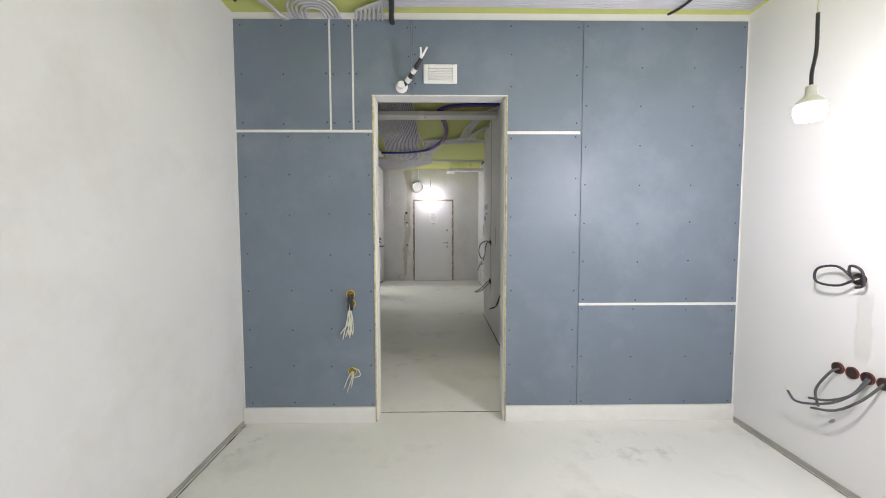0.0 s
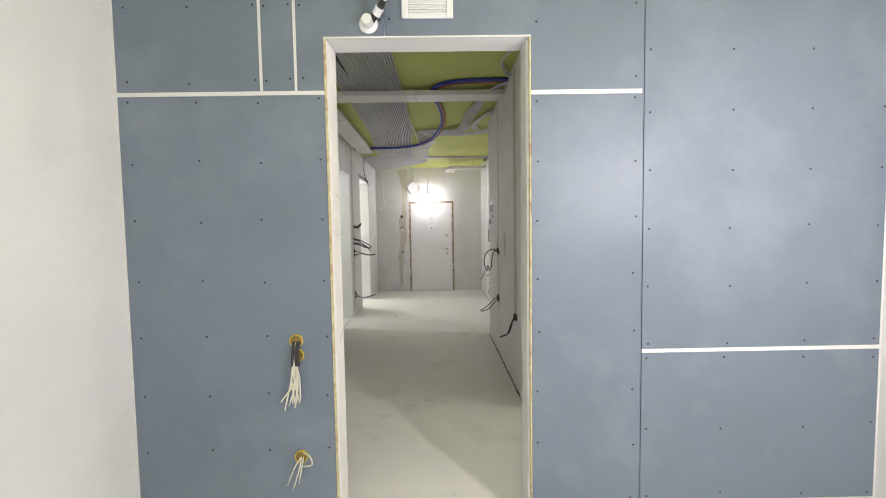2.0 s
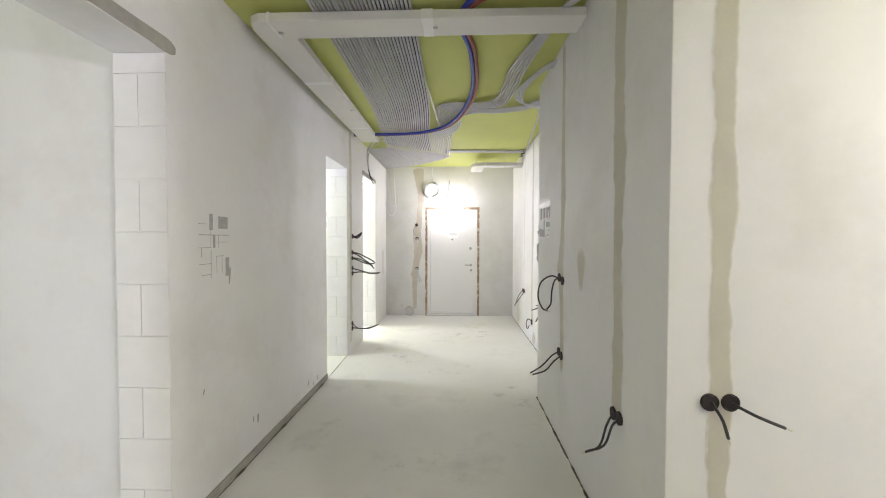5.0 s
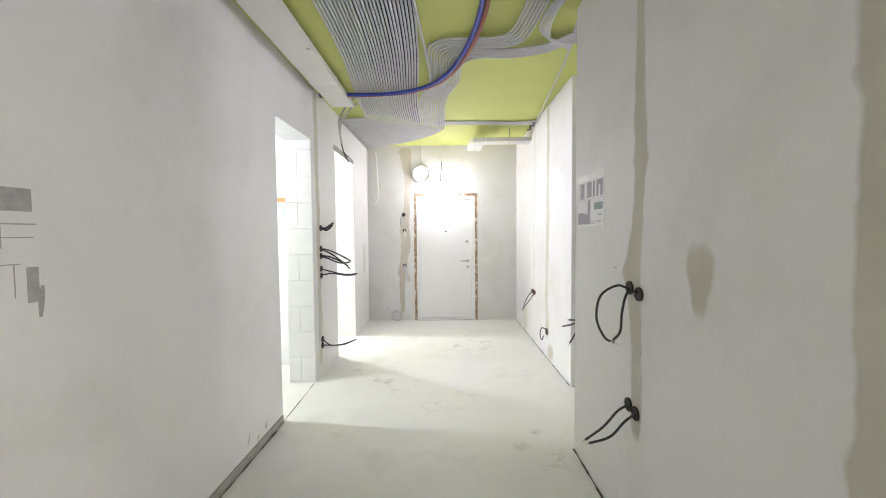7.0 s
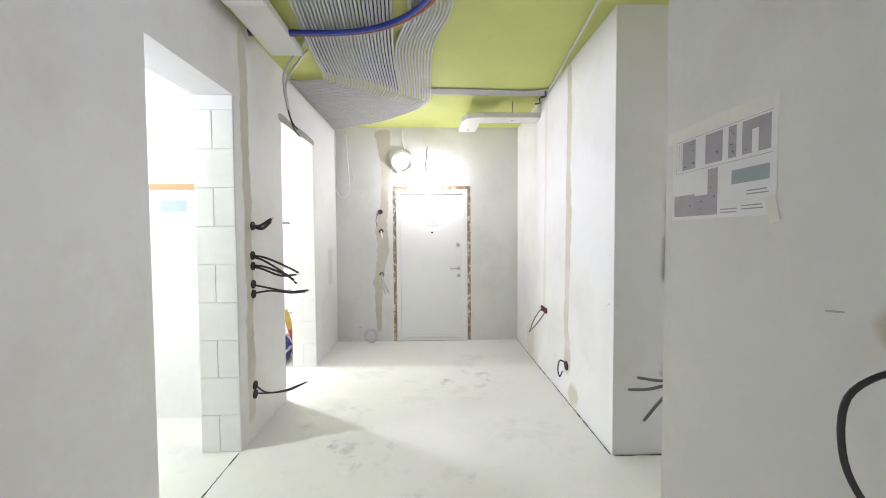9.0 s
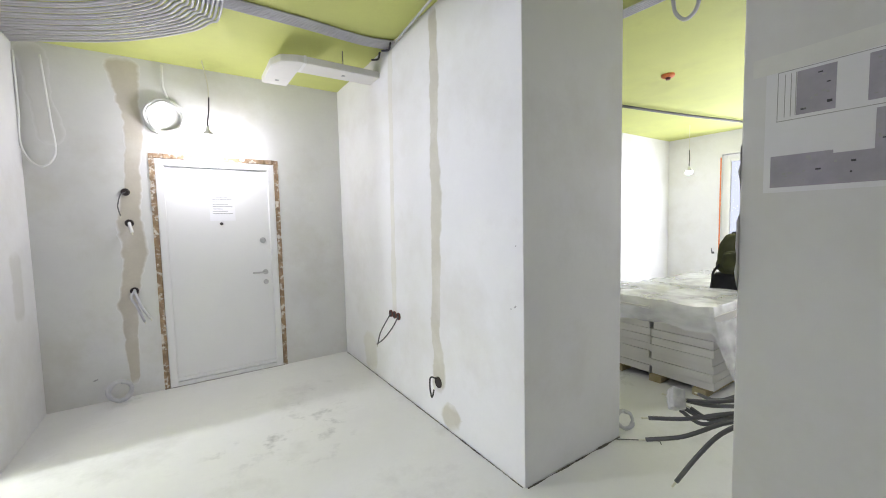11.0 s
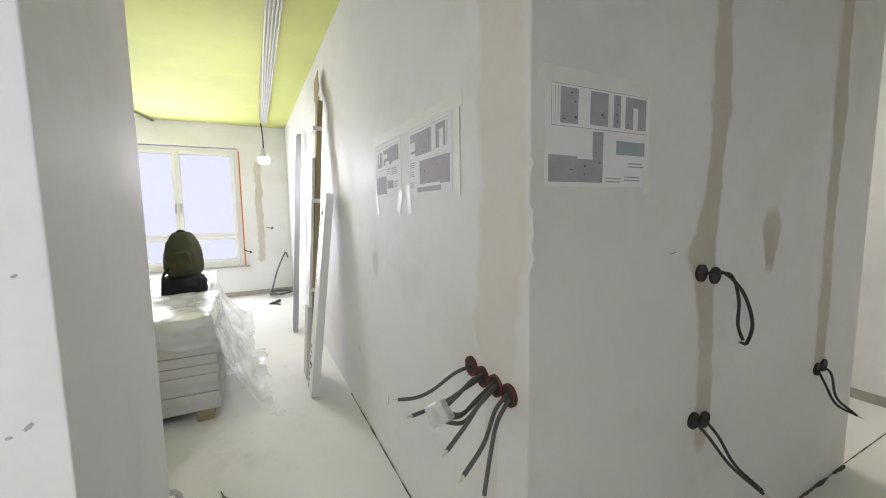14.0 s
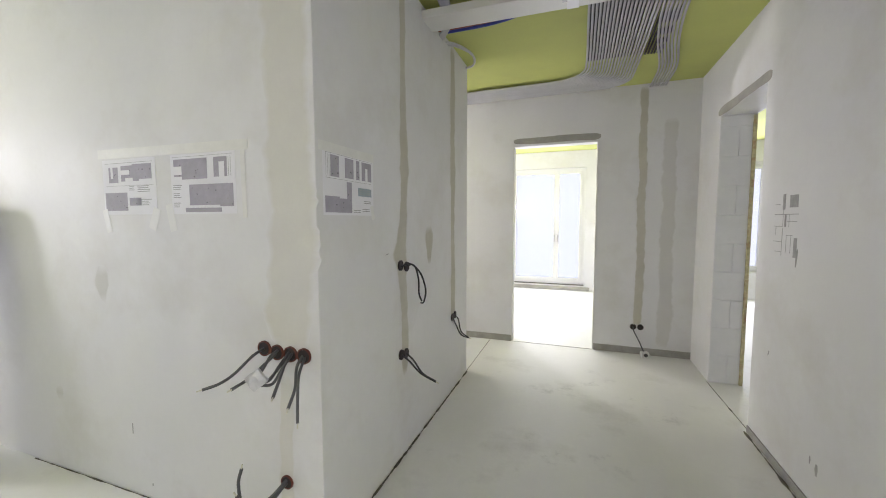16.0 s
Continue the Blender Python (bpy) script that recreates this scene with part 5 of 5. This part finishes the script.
def film(name, x0, x1, y0, y1, top, label, spread=0.35, seed=0.0, west=None):
    """A sheet of thin plastic lying over a stack and falling to the floor in folds."""
    bm = bmesh.new()
    nx, ny = 70, 60
    grid = []
    for j in range(ny + 1):
        row = []
        for i in range(nx + 1):
            lead = spread if west is None else west
            x = x0 - lead + (x1 - x0 + spread + lead) * i / nx
            y = y0 - spread + (y1 - y0 + 2 * spread) * j / ny
            dx, dy = max(x0 - x, 0, x - x1), max(y0 - y, 0, y - y1)
            d = math.hypot(dx, dy)
            fold = noise.noise(Vector((x * 5 + seed, y * 5, 1))) + 0.5 * noise.noise(Vector((x * 13 + seed, y * 13, 2)))
            ridge = 1 - abs(noise.noise(Vector((x * 3.1, y * 3.1 + seed, 7))))
            reach = spread * (0.75 + 0.3 * noise.noise(Vector((x * 2.2 + seed, y * 2.2, 9))))
            f = min(1.0, d / reach)
            z = top + 0.015 + 0.03 * ridge + 0.015 * fold if d < 0.01 else (top + 0.02) * (1 - f ** 0.55) + 0.05 * fold * (0.25 + 0.75 * min(1, f * 3)) + 0.05 * ridge * (1 - f)
            row.append(bm.verts.new((x + 0.03 * fold * f, y + 0.03 * fold * f, max(z, 0.006 + 0.008 * abs(fold)))))
        grid.append(row)
    for j in range(ny):
        for i in range(nx):
            bm.faces.new((grid[j][i], grid[j][i + 1], grid[j + 1][i + 1], grid[j + 1][i]))
    ob = link(name, bm, FILM, True)
    return tagged(ob, label, "plastic sheet")


film("plastic_sheet", 3.10, 4.1, 7.24, 8.3, 0.68, "crumpled clear plastic film draped over tile cartons", 0.34, 1, 0.03)
film("plastic_sheet", 4.25, 6.0, 7.42, 8.5, 0.62, "wide crumpled plastic film over a long carton stack", 0.42, 5)
film("plastic_sheet", 3.15, 4.5, 8.5, 9.45, 0.57, "crumpled plastic film over the stack by the far wall", 0.15, 9)

pack = thing("backpack", pose(4.36, 7.55, 0.645, 0, 0, 95), "olive and black backpack standing on the covered cartons", "backpack")


def sack(sx, sy, sz, seed, squash=0.35):
    bm = bmesh.new()
    bmesh.ops.create_icosphere(bm, subdivisions=4, radius=1)
    for v in bm.verts:
        p = v.co.copy()
        k = 1 + 0.10 * noise.noise(p * 2.2 + Vector((seed, 0, 0))) + 0.04 * noise.noise(p * 6 + Vector((seed, 3, 0)))
        q = Vector([math.copysign(abs(c) ** (1 - squash), c) for c in p]) * k
        v.co = Vector((q.x * sx / 2, q.y * sy / 2, (max(q.z, -0.98) + 1) * sz / 2))
    return bm


part("lower_bag", sack(0.37, 0.27, 0.22, 2), BLACKFAB, pack, "black fabric lower bag", True)
up = sack(0.29, 0.22, 0.44, 7)
for v in up.verts:
    t = v.co.z / 0.44
    v.co.x *= 1.15 - 0.45 * t * t
    v.co.y *= 1.1 - 0.4 * t
part("upper_bag", up, OLIVE, pack, "olive green upper bag", True).matrix_local = pose(-0.01, 0, 0.18)
part("pocket", sack(0.15, 0.06, 0.2, 9), OLIVE, pack, "", True).matrix_local = pose(0, 0.1, 0.24)
part("strap", tube_bm([(0.1, 0.08, 0.3), (0.15, 0.1, 0.22), (0.16, 0.1, 0.12), (0.17, 0.11, 0.02)], 0.012, 6), BLACKFAB, pack, "dangling black strap", True)
part("grab_loop", tube_bm([(-0.03, 0, 0.58), (-0.02, 0, 0.62), (0.02, 0, 0.62), (0.03, 0, 0.58)], 0.008, 6), BLACKFAB, pack, "", True)
for x, y, z, tail in ((7.44, 6.98, 0.75, (-0.1, 0.08, 0.3)), (7.44, 8.95, 0.8, (0.1, 0.1, 0.3)), (7.44, 6.62, 1.15, (-0.1, 0.02, 0.22))):
    outlet(face_m(7.45, y, z, "-x"), [(0, 0)], [[(0, 0, 0), (tail[0] * 0.4, tail[1] * 0.3, tail[2] * 0.5), tail]], "dark cable end sticking out beside the window", r=0.007, mat=CABLE_GREY, size=0.02)
heap = ring(pose(7.15, 6.55, 0.03), 0.16, 3, 0.012, CABLE_GREY, "cable_coil", "heap of dark cables on the floor in the corner", [(0.2, -0.15, 0.6), (0.05, -0.1, 0.7), (-0.05, 0.05, 0.4)])
for k in range(3):
    tagged(link("cable_offcut", tube_bm([(6.4 + 0.1 * k, 6.62 + 0.05 * k, 0.012), (6.5, 6.68 + 0.04 * k, 0.016), (6.65 + 0.05 * k, 6.6, 0.012)], 0.011, 7), CABLE, True), "short dark cable offcut lying on the floor", "cable", "offcuts")

# ---- side rooms ----
tape = setting("trim", box((-2.6, 7.994, 1.80), (-1.525, 7.9985, 1.845)), ORANGE, "orange tape line across the block partition", "tape")
for k, (a, b) in enumerate(((-1.78, -1.57), (-2.1, -1.85))):
    p = thing("plan_sheet", pose(a, 7.998, 1.46), "printed sheet pinned under the orange tape", "drawing", "printed plans")
    part("sheet", box((0, -0.002, 0), (b - a, 0, 0.3)), PAPER, p)
    part("printed_block", box((0.02, -0.003, 0.17), (b - a - 0.03, -0.0022, 0.26)), INK_BLUE, p)
ladder = thing("step_ladder", pose(-1.80, 9.72, 0, 0, 0, 20), "folding step ladder with dark rails in the side room", "ladder")
for sx in (-0.2, 0.2):
    part("front_rail", tube_bm([(sx, -0.28, 0), (sx * 0.85, -0.02, 1.58)], 0.018, 8, 2), CABLE_GREY, ladder)
    part("rear_rail", tube_bm([(sx * 1.05, 0.30, 0), (sx * 0.85, 0.02, 1.56)], 0.014, 8, 2), ALU, ladder)
part("top_bar", tube_bm([(-0.17, -0.02, 1.58), (0, -0.02, 1.6), (0.17, -0.02, 1.58)], 0.018, 8, 4), CABLE_GREY, ladder)
for k in range(5):
    t = (k + 1) / 6
    part("step", box((-0.19, -0.28 + 0.26 * t - 0.04, 1.58 * t - 0.012), (0.19, -0.28 + 0.26 * t + 0.04, 1.58 * t + 0.012), 0.004), ALU, ladder)
for x, y, w, h, mat, lab in ((-1.72, 9.3, 0.3, 0.30, BLUEBAG, "blue and white plaster sack"), (-1.6, 9.56, 0.26, 0.42, REDBAG, "red plaster sack slumped on the floor"), (-1.95, 9.2, 0.3, 0.28, REDBAG, "red plaster sack lying on the floor")):
    q = thing("plaster_sack", pose(x, y, 0, 0, 0, 30 * h * 10), lab, "sack", "sacks")
    part("bag", sack(w, w * 0.7, h, x), mat, q, smooth=True)
    part("label_band", sack(w * 1.02, w * 0.73, h * 0.3, x), PAPER, q, "white printed band", smooth=True).matrix_local = pose(0, 0, h * 0.35)
bucket = thing("bucket", pose(-1.75, 9.50, 0.40), "white plastic bucket on top of the sacks", "bucket")
part("shell", lathe([(0.07, 0), (0.09, 0.18), (0.095, 0.185), (0.085, 0.18), (0.066, 0.01)], 20), WHITEPVC, bucket, smooth=True)
bucket.location.z = 0.0
broom = thing("level_bar", pose(-1.52, 9.43, 0.0, 8, -14, 0), "red and ochre tool bar leaning by the sacks", "tool")
part("bar", box((-0.03, -0.02, 0.0), (0.03, 0.02, 0.38), 0.005), REDBAG, broom)
part("end", box((-0.031, -0.021, 0.38), (0.031, 0.021, 0.62), 0.005), YELLOWBAG, broom)
outlet(face_m(-1.64, 10.13, 2.03, "-y"), [(-0.035, 0.035), (0.035, 0.035), (-0.035, -0.035), (0.035, -0.035)], [[(0.0, 0.03, 0), (-0.06, 0.02, 0.06), (-0.03, -0.05, 0.07), (0.03, -0.03, 0.03)]], "cluster of black outlets high in the side room")

# ---- aerated blocks in the raw door reveals ----
block_me = {}
west = bpy.data.objects["wall_west"]
for y, out, top in ((3.64, 1, 2.35), (7.5, -1, 2.35), (6.73, 1, 2.35), (9.17, -1, 2.41), (8.29, 1, 2.41), (4.52, -1, 2.35)):
    z, k = 0.004, 0
    while z < top - 0.03:
        h = min(0.246, top - z - 0.004)
        for x0, x1 in (((-1.518, -1.262),) if k % 2 else ((-1.518, -1.40), (-1.396, -1.262))):
            key = (round(h, 3), round(x1 - x0, 3))
            if key not in block_me:
                bm = box((0, -0.004, 0), (x1 - x0, 0.004, h), 0.0025)
                me = bpy.data.meshes.new("block")
                bm.to_mesh(me)
                bm.free()
                me.materials.append(BLOCK)
                block_me[key] = me
            b = new("block", block_me[key])
            b.parent = west
            b.location = (x0, y + out * 0.002, z)
        z += 0.25
        k += 1
for lo, hi in (((-1.519, 3.642, 0.0), (-1.492, 3.660, 2.34)),):
    setting("trim", box(lo, hi, 0.002), WOOL, "yellow foam strip along the raw door reveal", "trim")

# ---- small marks on the walls ----
for m, pts, w in ((WW(5.32, 0), [(0, 0.20), (0, 0.26)], 0.035), (WW(5.26, 0), [(0, 0.23), (0, 0.27)], 0.02), (WW(6.2, 0), [(0, 0.1), (0.03, 0.16)], 0.02), (WW(6.45, 0), [(0, 0.08), (0, 0.13)], 0.025), (WW(6.33, 0), [(0, 0.06), (0.02, 0.1)], 0.02),
                  (WW(4.75, 0), [(0, 0.62), (0.01, 0.65)], 0.02), (W1(5.75, 0), [(0, 1.27), (0.04, 1.275)], 0.006),
                  (W3(7.43, 0), [(0, 0.97), (0.015, 0.985)], 0.014), (W3(7.46, 0), [(0, 0.96), (0.012, 0.962)], 0.01), (W3(7.42, 0), [(0, 1.3), (0.01, 1.305)], 0.008), (W2(2.08, 0), [(0, 0.33), (0.0, 0.39)], 0.012), (W2(1.95, 0), [(0, 0.07), (0.004, 0.085)], 0.014),
                  (WE(-0.97, 0), [(0, 0.19), (0.03, 0.2)], 0.02), (WW(5.0, 0), [(0, 1.2), (0.01, 1.3)], 0.02),
                  (W5(2.24, 0), [(0, 0.33), (0.03, 0.36)], 0.025)):
    filler(m, pts, w, "small grey scuff mark on the plaster", PENCIL, seed=30.0)
for y0, z0, y1, z1 in ((2.98, 1.62, 3.05, 1.60), (2.98, 1.42, 3.055, 1.43), (2.975, 1.445, 3.05, 1.46), (2.98, 0.9, 3.05, 0.96)):
    setting("trim", tube_bm([(-0.2975, y0, z0), (-0.2975, (y0 + y1) / 2, (z0 + z1) / 2 + 0.004), (-0.2975, y1, z1)], 0.0012, 5, 4), PENCIL, "pencil line on the raw door jamb", "mark")
